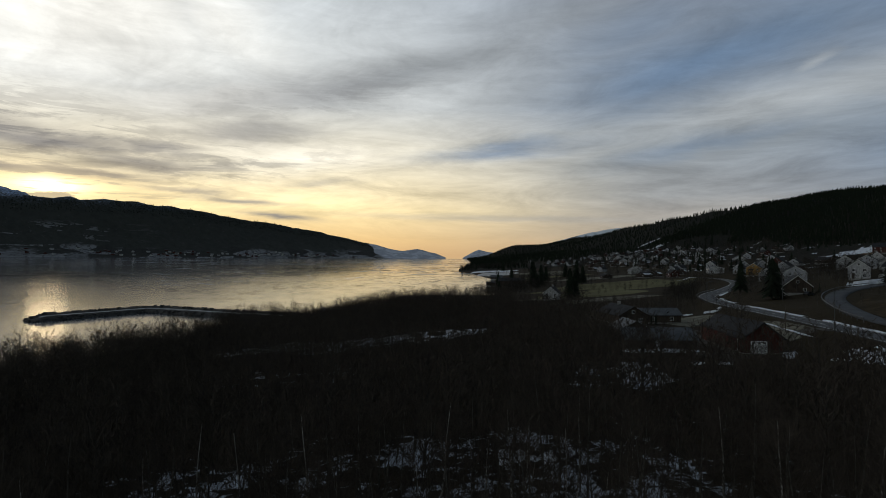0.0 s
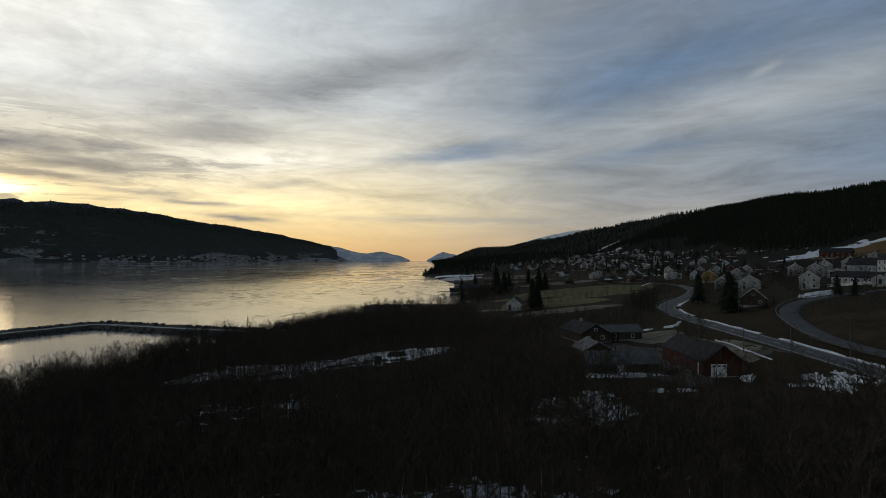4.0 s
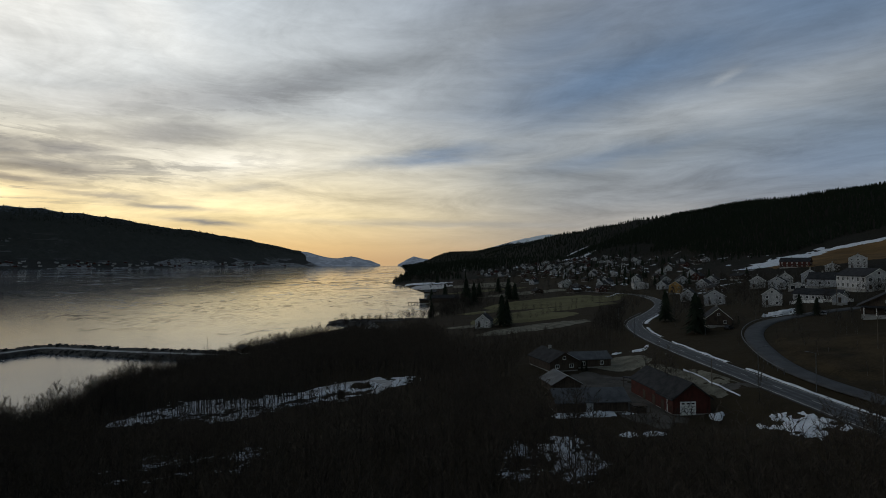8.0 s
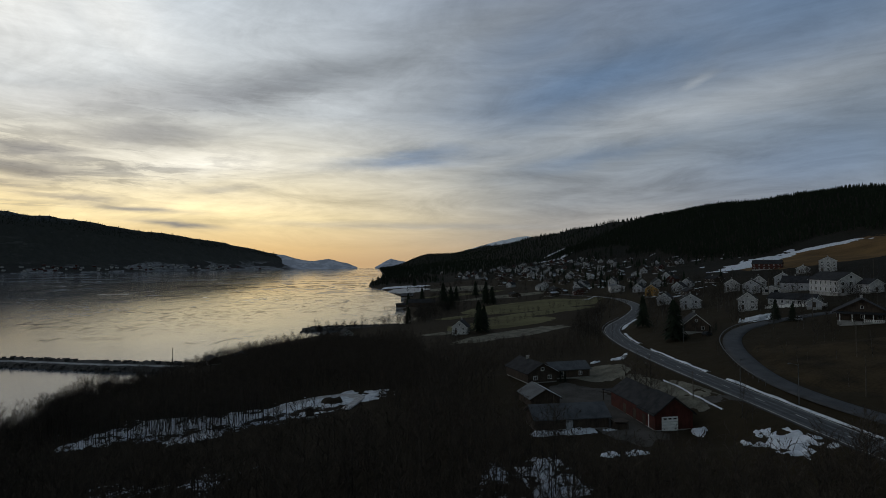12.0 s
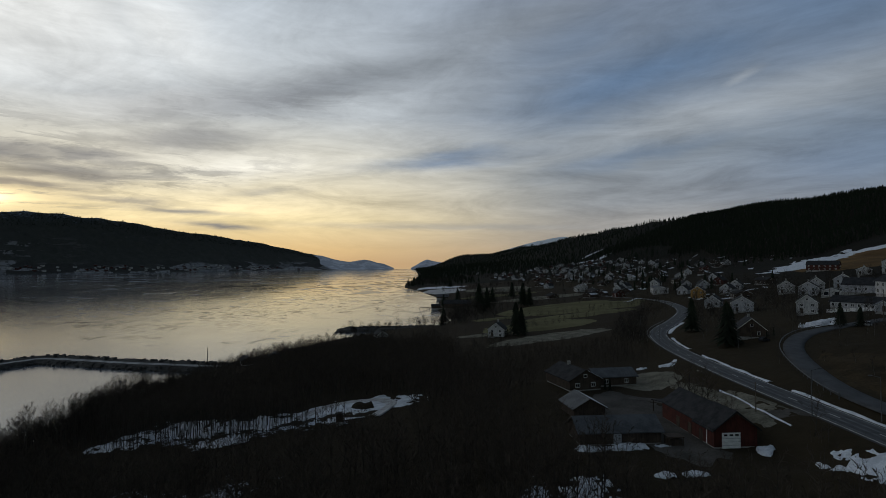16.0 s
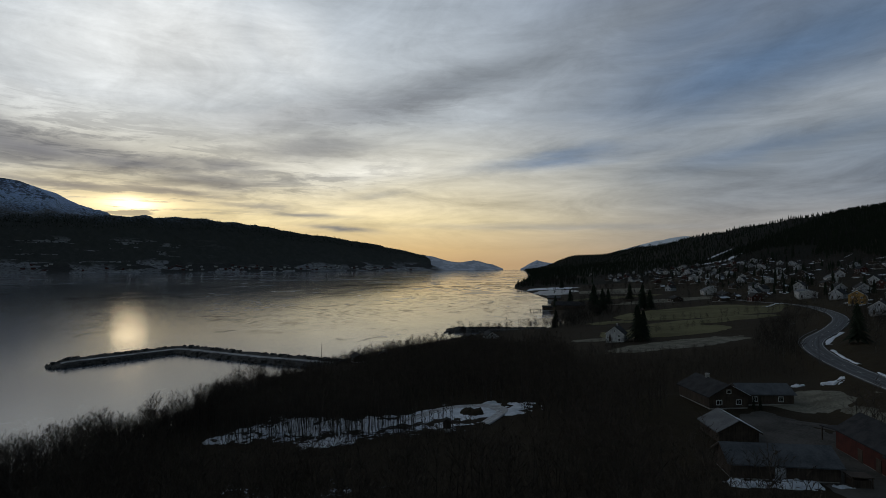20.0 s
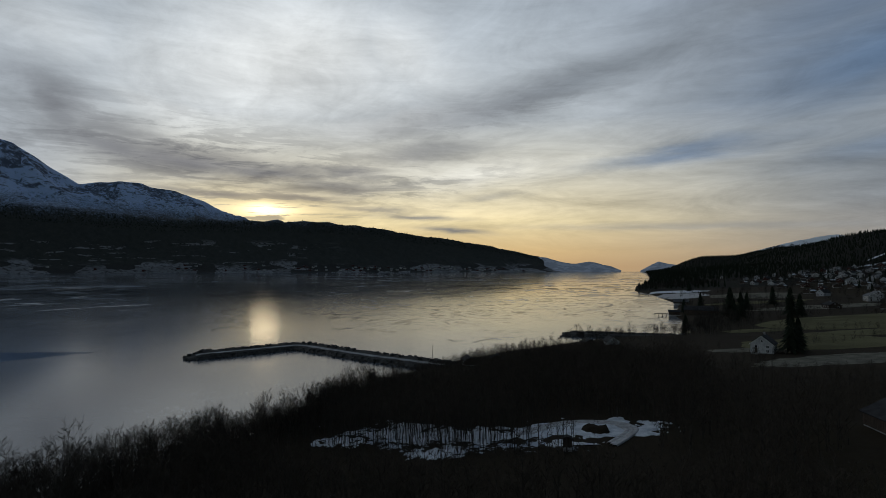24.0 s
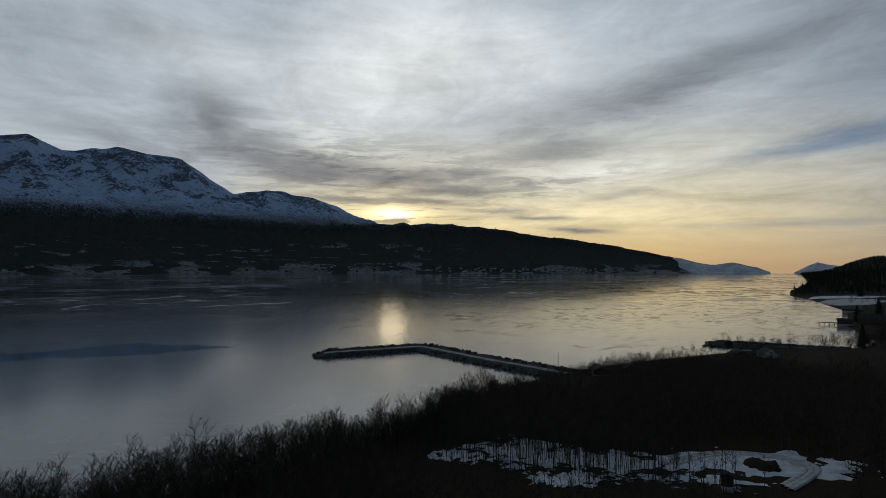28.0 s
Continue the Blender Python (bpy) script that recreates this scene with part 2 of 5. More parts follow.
SNOW = mottled("old_snow", (0.44, 0.48, 0.54), (0.72, 0.75, 0.80), 0.5, 0.7, 0.06, 0.3, 7)
ASPHALT = mottled("damp_asphalt", (0.03, 0.032, 0.035), (0.062, 0.065, 0.07), 0.3, 0.75, 0.01, 0.25, 14)
DRY_ASPHALT = mottled("dry_worn_asphalt", (0.07, 0.075, 0.082), (0.13, 0.136, 0.145), 0.5, 0.85, 0.01, 0.15, 14)
PAINT_LINE = mottled("worn_road_paint", (0.35, 0.35, 0.34), (0.7, 0.7, 0.68), 2.0, 0.7)
ROCK = mottled("dark_granite", (0.025, 0.025, 0.025), (0.075, 0.073, 0.07), 0.8, 0.85, 0.15)
BARK = mottled("grey_bark", (0.035, 0.032, 0.028), (0.15, 0.14, 0.125), 2.0, 0.95, 0.0, 0.1)
TWIGS = mottled("bare_twigs", (0.034, 0.028, 0.023), (0.085, 0.069, 0.056), 0.6, 0.95, 0.0, 0.1)
PALE_BARK = mottled("white_birch_bark", (0.12, 0.11, 0.10), (0.5, 0.48, 0.45), 3.0, 0.8, 0.0, 0.2)
DARK_BARK = mottled("dark_alder_bark", (0.03, 0.026, 0.023), (0.08, 0.07, 0.06), 2.0, 0.95, 0.0, 0.1)
ALDER_TWIGS = mottled("black_alder_twigs", (0.012, 0.010, 0.009), (0.032, 0.027, 0.023), 0.6, 0.95, 0.0, 0.1)
BRUSH_TWIGS = mottled("dark_brush_twigs", (0.018, 0.016, 0.014), (0.05, 0.043, 0.036), 0.6, 0.95, 0.0, 0.1)
NEEDLES = mottled("spruce_needles", (0.008, 0.012, 0.008), (0.022, 0.03, 0.018), 0.4, 0.9, 0.0, 0.1)
GLASS = material("window_glass", (0.015, 0.017, 0.02), 0.05, spec=0.6)


def boards(name, dark, light):
    def build(n, b):
        p = where(n)
        f = n.noise(n.vec("MULTIPLY", p, (6.0, 6.0, 0.35)), 1.0, 4, 0.6)
        g = n.noise(p, 0.7, 4)
        n.put(b.inputs["Base Color"], n.mix(n.step(n.math("ADD", n.math("MULTIPLY", f, 0.5), n.math("MULTIPLY", g, 0.5)), 0.35, 0.65), dark, light))
        bump(n, b, f, 0.4, 0.02)

    return material(name, light, 0.75, build, spec=0.2)


WHITE_WOOD = boards("dulled_white_boards", (0.28, 0.285, 0.29), (0.5, 0.5, 0.5))
GREY_WOOD = boards("grey_painted_boards", (0.26, 0.27, 0.29), (0.42, 0.43, 0.45))
RED_WOOD = boards("falu_red_boards", (0.042, 0.013, 0.010), (0.082, 0.023, 0.017))
BROWN_WOOD = boards("brown_stained_boards", (0.034, 0.025, 0.02), (0.08, 0.06, 0.046))
OCHRE_WOOD = boards("ochre_painted_boards", (0.28, 0.16, 0.05), (0.42, 0.25, 0.08))
TRIM_WHITE = mottled("white_trim", (0.62, 0.62, 0.6), (0.8, 0.8, 0.79), 1.5, 0.6)
ROOF_DARK = mottled("dark_roof_tiles", (0.016, 0.017, 0.019), (0.04, 0.041, 0.045), 0.6, 0.8, 0.03, 0.1)
ROOF_GREY = mottled("weathered_sheet_roof", (0.05, 0.054, 0.06), (0.10, 0.106, 0.115), 0.4, 0.6, 0.02)
FROST_GRAVEL = mottled("frosted_gravel", (0.2, 0.2, 0.2), (0.42, 0.42, 0.43), 0.25, 0.9, 0.03, 0.1, 9)
SNOW_TRACK = mottled("packed_dirty_snow", (0.3, 0.29, 0.29), (0.55, 0.55, 0.57), 0.7, 0.8, 0.05, 0.2, 5)
BRANCHWORK = boards("dark_trim_boards", (0.03, 0.02, 0.015), (0.07, 0.05, 0.036))
CONCRETE = mottled("concrete", (0.2, 0.2, 0.19), (0.35, 0.34, 0.33), 0.8, 0.9, 0.02)
STEEL = mottled("galvanised_steel", (0.05, 0.052, 0.055), (0.10, 0.103, 0.107), 1.0, 0.5)
POLE_WOOD = mottled("tarred_pole", (0.05, 0.04, 0.03), (0.12, 0.10, 0.08), 1.0, 0.9)
CAR_PAINT = material("silver_car_paint", (0.35, 0.36, 0.38), 0.3, metal=0.5)
RUBBER = material("black_rubber", (0.02, 0.02, 0.02), 0.8)


def water_look(n, b):
    """Calm fjord under a thin skin of ice: dull sheets, a few mirror-smooth leads, drifting flecks, hair cracks and
    painted sky glints.
    """
    p = where(n)
    sheet = n.math("ADD", n.math("MULTIPLY", n.noise(p, 0.0042, 7, 0.6, 1.2), 0.8), n.math("MULTIPLY", n.noise(p, 0.03, 8, 0.7, 0.8), 0.2))
    # a narrow open lead off the harbour that widens to a blunt end
    along = n.vec("DOT_PRODUCT", n.vec("SUBTRACT", p, (-303.0, 172.0, 0.0)), (0.39, 0.92, 0.0))
    side = n.math("ADD", n.vec("DOT_PRODUCT", n.vec("SUBTRACT", p, (-303.0, 172.0, 0.0)), (-0.92, 0.39, 0.0)), n.math("MULTIPLY", n.math("SUBTRACT", n.noise(p, 0.03, 6, 0.65), 0.5), 46.0))
    wide = n.math("ADD", 12.0, n.math("MULTIPLY", n.step(along, -20.0, 45.0), 14.0))
    pool = n.math("MULTIPLY", n.step(n.math("SUBTRACT", n.math("ABSOLUTE", side), wide), 0.6, 0.0), n.step(n.math("ADD", along, n.math("MULTIPLY", side, 0.9)), 52.0, 50.0))
    pool = n.math("MULTIPLY", pool, n.step(along, -120.0, -110.0))
    lead = n.math("MAXIMUM", n.step(sheet, 0.69, 0.70), pool)
    rim = n.step(n.math("ABSOLUTE", n.math("SUBTRACT", sheet, 0.60)), 0.004, 0.0)
    drift = n.vec("MULTIPLY", p, (1.0, 0.55, 1.0))
    belt = n.step(n.noise(p, 0.0021, 4, 0.6, 0.8), 0.42, 0.56)
    offing = n.step(n.vec("LENGTH", p), 450.0, 1100.0)
    floe = n.noise(drift, 0.020, 8, 0.68, 1.2)
    fleck = n.math("MAXIMUM", n.math("MULTIPLY", n.step(n.noise(drift, 0.07, 6, 0.7, 0.8), 0.59, 0.63), n.math("MULTIPLY", belt, n.step(n.vec("LENGTH", p), 260.0, 420.0))), n.math("MULTIPLY", offing, n.math("MULTIPLY", n.step(floe, 0.50, 0.55), n.step(n.noise(p, 0.0016, 3, 0.6, 0.6), 0.43, 0.53))))
    # far streaks of reflected bright sky, painted pale and made rougher
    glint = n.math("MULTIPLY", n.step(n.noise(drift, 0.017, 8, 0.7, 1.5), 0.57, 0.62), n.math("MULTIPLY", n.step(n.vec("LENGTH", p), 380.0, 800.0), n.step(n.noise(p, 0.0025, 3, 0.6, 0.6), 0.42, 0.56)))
    pale = n.math("MULTIPLY", n.step(n.noise(drift, 0.05, 8, 0.75, 1.2), 0.66, 0.70), n.step(n.noise(p, 0.0031, 3, 0.6, 0.5), 0.46, 0.58))
    crack = n.step(n.math("ABSOLUTE", n.math("SUBTRACT", n.noise(p, 0.012, 9, 0.66, 1.8), 0.5)), 0.0035, 0.0)
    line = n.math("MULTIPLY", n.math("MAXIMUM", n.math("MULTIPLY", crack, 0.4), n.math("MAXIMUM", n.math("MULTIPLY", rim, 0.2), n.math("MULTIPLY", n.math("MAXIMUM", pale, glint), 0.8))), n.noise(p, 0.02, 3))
    # thin drifting threads of frazil and frost far out
    thread = n.math("MULTIPLY", n.step(n.noise(drift, 0.10, 6, 0.7, 1.0), 0.50, 0.62), n.math("MULTIPLY", n.step(n.vec("LENGTH", p), 270.0, 520.0), n.step(n.noise(p, 0.006, 4, 0.6, 0.8), 0.40, 0.58)))
    body = n.mix(n.noise(p, 0.0015, 5, 0.6), (0.07, 0.086, 0.11), (0.115, 0.13, 0.15))
    body = n.mix(lead, body, (0.03, 0.05, 0.08))
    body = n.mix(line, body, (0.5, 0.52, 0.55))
    # in the flecks a weaker reflection is put in as a darker base colour
    n.put(b.inputs["Base Color"], n.mix(n.math("MULTIPLY", fleck, 0.8), body, (0.03, 0.034, 0.04)))
    grain = n.noise(p, 0.016, 8, 0.7, 1.0)
    n.put(b.inputs["Roughness"], n.math("ADD", n.math("SUBTRACT", n.math("ADD", n.math("SUBTRACT", 0.105, n.math("MULTIPLY", offing, 0.06)), n.math("MULTIPLY", grain, 0.08)), n.math("MULTIPLY", lead, 0.07)), n.math("MULTIPLY", glint, 0.18)))
    n.put(b.inputs["Specular IOR Level"], n.math("SUBTRACT", 0.62, n.math("MULTIPLY", fleck, 0.42)))
    b.inputs["IOR"].default_value = 1.5
    # rough, snow-dusted floes and wet bare streaks do not mirror; the glints are painted with this dull tone too
    dull = n.add("ShaderNodeBsdfDiffuse")
    n.put(dull.inputs[0], n.mix(n.step(n.noise(p, 0.004, 4, 0.6), 0.46, 0.56), (0.03, 0.036, 0.045), (0.30, 0.33, 0.38)))
    both = n.add("ShaderNodeMixShader")
    n.put(both.inputs[0], n.math("MULTIPLY", n.math("MAXIMUM", n.math("MAXIMUM", fleck, n.math("MULTIPLY", glint, 0.6)), n.math("MULTIPLY", thread, 0.75)), 0.6))
    n.put(both.inputs[1], b.outputs[0])
    n.put(both.inputs[2], dull.outputs[0])
    end = [k for k in n.tree.nodes if k.bl_idname == "ShaderNodeOutputMaterial"][0]
    n.put(end.inputs[0], both.outputs[0])
    bump(n, b, n.noise(p, 0.4, 6, 0.65), 0.06, 0.08)


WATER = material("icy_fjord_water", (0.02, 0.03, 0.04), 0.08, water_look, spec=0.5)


def far_land_look(n, b):
    """Fields by the shore, dark forest over them, a birch belt, then snow painted skylight blue, with rock faces near
    the tops.
    """
    p = where(n)
    x, y, z = n.xyz(p)
    # forest tones lifted to stand for the haze across the fjord
    forest = n.mix(n.noise(p, 0.03, 6, 0.7), (0.034, 0.038, 0.037), (0.10, 0.103, 0.098))
    forest = n.mix(n.math("MULTIPLY", n.step(n.noise(p, 0.05, 5, 0.7), 0.62, 0.68), 0.10), forest, (0.5, 0.52, 0.55))
    cell = n.add("ShaderNodeTexVoronoi")
    n.put(cell.inputs["Vector"], n.vec("ADD", n.vec("MULTIPLY", p, (1.0, 1.0, 3.0)), n.vec("SCALE", n.noise(p, 0.02, 3, 0.5, 0.0, "Color"), 55.0)))
    cell.inputs["Scale"].default_value = 0.0075
    fields = n.xyz(cell.outputs["Color"])[0]
    copse = n.step(n.noise(p, 0.045, 6, 0.7), 0.50, 0.58)
    open_field = n.math("MULTIPLY", n.step(fields, 0.45, 0.5), n.math("SUBTRACT", 1.0, n.math("MULTIPLY", copse, 0.8)))
    low = n.mix(open_field, n.mix(n.noise(p, 0.05, 5, 0.7), (0.03, 0.031, 0.032), (0.085, 0.085, 0.084)), n.mix(fields, (0.10, 0.102, 0.108), (0.31, 0.32, 0.345)))
    # hill farms: slanted clearings higher up
    tilted = n.noise(n.vec("MULTIPLY", p, (1.0, 1.0, 7.0)), 0.0062, 4, 0.6, 0.6)
    farm = n.math("MULTIPLY", n.step(tilted, 0.60, 0.612), n.math("MULTIPLY", n.step(z, 230.0, 170.0), n.step(x, -1900.0, -2400.0)))
    forest = n.mix(n.math("MULTIPLY", farm, 0.8), forest, n.mix(copse, (0.33, 0.34, 0.36), (0.03, 0.03, 0.028)))
    ribs = n.noise(n.vec("MULTIPLY", p, (1.0, 1.0, 0.75)), 0.021, 10, 0.74, 1.4)
    cliff = n.math("MULTIPLY", n.step(n.noise(p, 0.0026, 4, 0.55, 0.9), 0.40, 0.56), n.step(z, 390.0, 600.0))
    rock = n.step(n.math("ADD", ribs, n.math("MULTIPLY", cliff, 0.13)), 0.55, 0.63)
    # the blue skylight on the snow is put into its base colour
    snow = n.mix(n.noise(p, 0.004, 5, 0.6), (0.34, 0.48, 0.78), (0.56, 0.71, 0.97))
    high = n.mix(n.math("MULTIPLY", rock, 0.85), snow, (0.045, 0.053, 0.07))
    c = n.mix(n.step(n.math("ADD", z, n.math("MULTIPLY", n.math("SUBTRACT", n.noise(p, 0.004, 4, 0.6), 0.5), 190.0)), 36.0, 66.0), low, forest)
    birch = n.noise(n.vec("MULTIPLY", p, (1.0, 1.0, 0.6)), 0.085, 8, 0.78)
    line = n.math("ADD", n.math("ADD", z, n.math("MULTIPLY", n.math("SUBTRACT", n.noise(p, 0.006, 4, 0.6), 0.5), 150.0)), n.math("MULTIPLY", n.math("SUBTRACT", birch, 0.5), 620.0))
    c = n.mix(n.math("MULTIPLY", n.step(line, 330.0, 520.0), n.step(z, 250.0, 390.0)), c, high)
    n.put(b.inputs["Base Color"], c)
    bump(n, b, n.noise(p, 0.02, 8, 0.72), 1.0, 26.0)


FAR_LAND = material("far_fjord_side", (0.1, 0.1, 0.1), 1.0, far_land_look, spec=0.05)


def haze_snow_look(n, b):
    """Snow and rock; ten kilometres of haze painted in as blue colour and glow."""
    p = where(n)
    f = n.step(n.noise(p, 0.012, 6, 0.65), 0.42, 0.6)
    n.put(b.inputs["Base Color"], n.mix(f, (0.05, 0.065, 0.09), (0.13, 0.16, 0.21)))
    # emission stands for the light scattered by the air in between
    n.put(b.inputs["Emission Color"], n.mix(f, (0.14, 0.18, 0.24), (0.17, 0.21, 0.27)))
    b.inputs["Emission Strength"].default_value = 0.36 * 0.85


def lit_snow_look(n, b):
    p = where(n)
    f = n.step(n.math("ADD", n.noise(p, 0.015, 6, 0.65), n.math("MULTIPLY", n.math("SUBTRACT", n.xyz(p)[2], 190.0), 0.002)), 0.40, 0.55)
    n.put(b.inputs["Base Color"], n.mix(f, (0.08, 0.09, 0.11), (0.8, 0.85, 0.92)))


SNOW_CAP = material("snow_cap", (0.8, 0.85, 0.9), 0.9, lit_snow_look, spec=0.1)
HAZE_SNOW = material("haze_glow_snow", (0.5, 0.55, 0.65), 1.0, haze_snow_look, spec=0.05)


# ---- mesh helpers ----
class MB:
    """Collects faces for one mesh."""

    def __init__(self):
        self.v, self.f, self.m = [], [], []

    def face(self, pts, mat=0):
        k = len(self.v)
        self.v += [tuple(p) for p in pts]
        self.f.append(tuple(range(k, k + len(pts))))
        self.m.append(mat)
        return self

    def solid(self, ring, other, mat=0):
        """A closed body between two rings of as many points."""
        k, n = len(self.v), len(ring)
        self.v += [tuple(p) for p in ring] + [tuple(p) for p in other]
        self.f += [tuple(range(k + n - 1, k - 1, -1)), tuple(range(k + n, k + 2 * n))]
        self.f += [(k + i, k + (i + 1) % n, k + n + (i + 1) % n, k + n + i) for i in range(n)]
        self.m += [mat] * (n + 2)
        return self

    def box(self, x0, y0, z0, x1, y1, z1, mat=0):
        a = [(x0, y0), (x1, y0), (x1, y1), (x0, y1)]
        return self.solid([(*p, z0) for p in a], [(*p, z1) for p in a], mat)

    def tube(self, a, b, r0, r1, sides=6, mat=0):
        a, b = Vector(a), Vector(b)
        w = (b - a).normalized()
        u = w.orthogonal().normalized()
        t = w.cross(u)
        ring = [(math.cos(2 * math.pi * i / sides), math.sin(2 * math.pi * i / sides)) for i in range(sides)]
        return self.solid([a + r0 * (c * u + s * t) for c, s in ring], [b + r1 * (c * u + s * t) for c, s in ring], mat)

    def mesh(self, name, *mats):
        me = bpy.data.meshes.new(name)
        me.from_pydata(self.v, [], self.f)
        for m in mats:
            me.materials.append(m)
        if len(mats) > 1:
            me.polygons.foreach_set("material_index", self.m)
        me.validate()
        return me


def part(name, mb, mat, parent=None, label="", at=None):
    me = mb if isinstance(mb, bpy.types.Mesh) else mb.mesh(name, *(mat if isinstance(mat, tuple) else (mat,)))
    ob = new(name, me)
    if parent:
        ob.parent = parent
    if at is not None:
        ob.matrix_basis = at
    return tagged(ob, label)


def thing(name, label, category, at, group=""):
    ob = new(name)
    ob.matrix_basis = at
    return tagged(ob, label, category, group)


def big_mesh(name, verts, tris, mats, index=None, smooth=False):
    """A mesh straight from arrays."""
    me = bpy.data.meshes.new(name)
    n = tris.shape[1]
    me.vertices.add(len(verts))
    me.vertices.foreach_set("co", np.asarray(verts, np.float32).ravel())
    me.loops.add(tris.size)
    me.loops.foreach_set("vertex_index", np.asarray(tris, np.int32).ravel())
    me.polygons.add(len(tris))
    me.polygons.foreach_set("loop_start", np.arange(0, tris.size, n, dtype=np.int32))
    for m in mats:
        me.materials.append(m)
    if index is not None:
        me.polygons.foreach_set("material_index", np.asarray(index, np.int32))
    if smooth:
        me.polygons.foreach_set("use_smooth", np.ones(len(tris), bool))
    me.update(calc_edges=True)
    return me


def grid_mesh(name, pts, mats, smooth=True):
    """A sheet from an array of points, rows by columns."""
    r, c = pts.shape[:2]
    i = np.arange(r * c).reshape(r, c)
    q = np.stack([i[:-1, :-1], i[:-1, 1:], i[1:, 1:], i[1:, :-1]], -1).reshape(-1, 4)
    return big_mesh(name, pts.reshape(-1, 3), q, mats, smooth=smooth)


# ---- the lie of the land ----
def wobble(x, y, size, seed=0):
    """Smooth noise from -1 to 1 with features of that size in metres."""
    x, y = np.asarray(x, float) / size, np.asarray(y, float) / size
    i, j = np.floor(x), np.floor(y)
    u, v = x - i, y - j
    u, v = u * u * (3 - 2 * u), v * v * (3 - 2 * v)

    def h(a, b):
        s = np.sin(a * 127.1 + b * 311.7 + seed * 74.7) * 43758.5453
        return 2 * (s - np.floor(s)) - 1

    return (h(i, j) * (1 - u) + h(i + 1, j) * u) * (1 - v) + (h(i, j + 1) * (1 - u) + h(i + 1, j + 1) * u) * v


# shore line and foot of the hillside (x at given y), height over the strand and up the hill
SHORE_Y = [-600, -100, 0, 60, 100, 133, 160, 187, 215, 257, 300, 350, 372, 385, 440, 540, 700, 770, 925, 1030, 1245, 1600, 2000, 3000, 4950]
SHORE_X = [-160, -118, -112, -110, -104, -95, -91, -96, -90, -82, -62, -30, -10, 24, 38, 32, 46, 38, 22, 0, 2, 30, 50, 65, 85]
FOOT_Y = [-600, 0, 110, 150, 180, 215, 250, 300, 360, 450, 600, 900, 1731, 4950]
FOOT_X = [40, 52, 57, 63, 76, 89, 108, 135, 160, 185, 210, 230, 200, 260]
HILL_S = [0, 20, 45, 110, 180, 290, 440, 580, 740, 1200, 5000]
HILL_Z = [12, 16, 19, 28.5, 37, 52, 106, 160, 180, 188, 200]
CREST_Y, CREST_K = [-600, 500, 760, 900, 1500, 2200, 2700, 3300, 4950], [0.8, 0.88, 0.93, 1.02, 1.09, 1.06, 0.98, 0.95, 0.85]
MAIN_ROAD = [(74, -60), (75.5, 20), (77, 75), (79, 96), (80.5, 118), (84.5, 150), (97, 205), (112.5, 246), (140, 280), (170, 326), (194, 398), (200, 462), (196, 520), (210, 600)]
SIDE_ROAD = [(94, 20), (90.5, 60), (88, 88), (88.8, 104), (92.6, 120), (104, 144), (115.5, 163.5), (128, 177), (139, 183), (155, 185), (178, 188)]


def shore(y):
    return np.interp(y, SHORE_Y, SHORE_X)


def foot(y):
    return np.interp(y, FOOT_Y, FOOT_X)


def bare_land(x, y):
    xs, xe = shore(y), foot(y)
    u = (x - xs) / (xe - xs)
    hill = np.interp(x - xe, HILL_S, HILL_Z)
    hill = np.where(hill > 52, 52 + (hill - 52) * np.interp(y, CREST_Y, CREST_K), hill)
    z = np.where(u < 1, np.interp(u, [-9, -1.2, -0.08, 0, 0.05, 0.3, 0.6, 0.85, 1], [-40, -20, -1.5, 0, 1.8, 4.5, 8, 11.3, 12]), hill)
    z = z + 70 * np.exp(-(((x - 480) / 190) ** 2) - ((y - 4450) / 520) ** 2)
    rough = np.clip((x - xe - 150) / 300, 0, 1)
    return z + np.clip(u, 0, 1) * (0.35 * wobble(x, y, 17) + 0.15 * wobble(x, y, 5, 3)) + rough * (9 * wobble(x, y, 190, 1) + 3 * wobble(x, y, 60, 2))


def smooth_line(pts, step=3.0):
    """A line through the points, rounded, at even steps."""
    p = np.array(pts, float)
    for _ in range(3):
        a, b = p[:-1] * 0.75 + p[1:] * 0.25, p[:-1] * 0.25 + p[1:] * 0.75
        p = np.concatenate([p[:1], np.stack([a, b], 1).reshape(-1, p.shape[1]), p[-1:]])
    s = np.r_[0, np.cumsum(np.hypot(*np.diff(p[:, :2], axis=0).T))]
    t = np.linspace(0, s[-1], max(2, int(s[-1] / step)))
    return np.stack([np.interp(t, s, c) for c in p.T], -1)


def graded(pts):
    line = smooth_line(pts)
    z = bare_land(line[:, 0], line[:, 1])
    k = np.ones(15) / 15
    for _ in range(2):
        z = np.convolve(np.pad(z, 7, mode="edge"), k, "valid")
    return np.c_[line, z]


ROADS = [(graded(MAIN_ROAD), 3.7), (graded(SIDE_ROAD), 2.7)]


def near_line(x, y, line):
    """Distance to a line and the height there."""
    x, y = np.atleast_1d(x).astype(float), np.atleast_1d(y).astype(float)
    d2, z = np.full(x.shape, 1e9), np.zeros(x.shape)
    for px, py, pz in line:
        e = (x - px) ** 2 + (y - py) ** 2
        m = e < d2
        d2[m], z[m] = e[m], pz
    return np.sqrt(d2), z


def land(x, y):
    x, y = np.atleast_1d(x).astype(float), np.atleast_1d(y).astype(float)
    z = bare_land(x, y)
    # level farm yard
    w = np.clip((np.minimum.reduce([x - 24, 70 - x, y - 86, 165 - y])) / 8, 0, 1)
    w = w * w * (3 - 2 * w)
    z = z * (1 - w) + (11.5 + (y - 100) * 0.006) * w
    m = (y < 640) & (x > 40) & (x < 240)
    for line, half in ROADS[::-1]:
        d, zr = near_line(x[m], y[m], line)
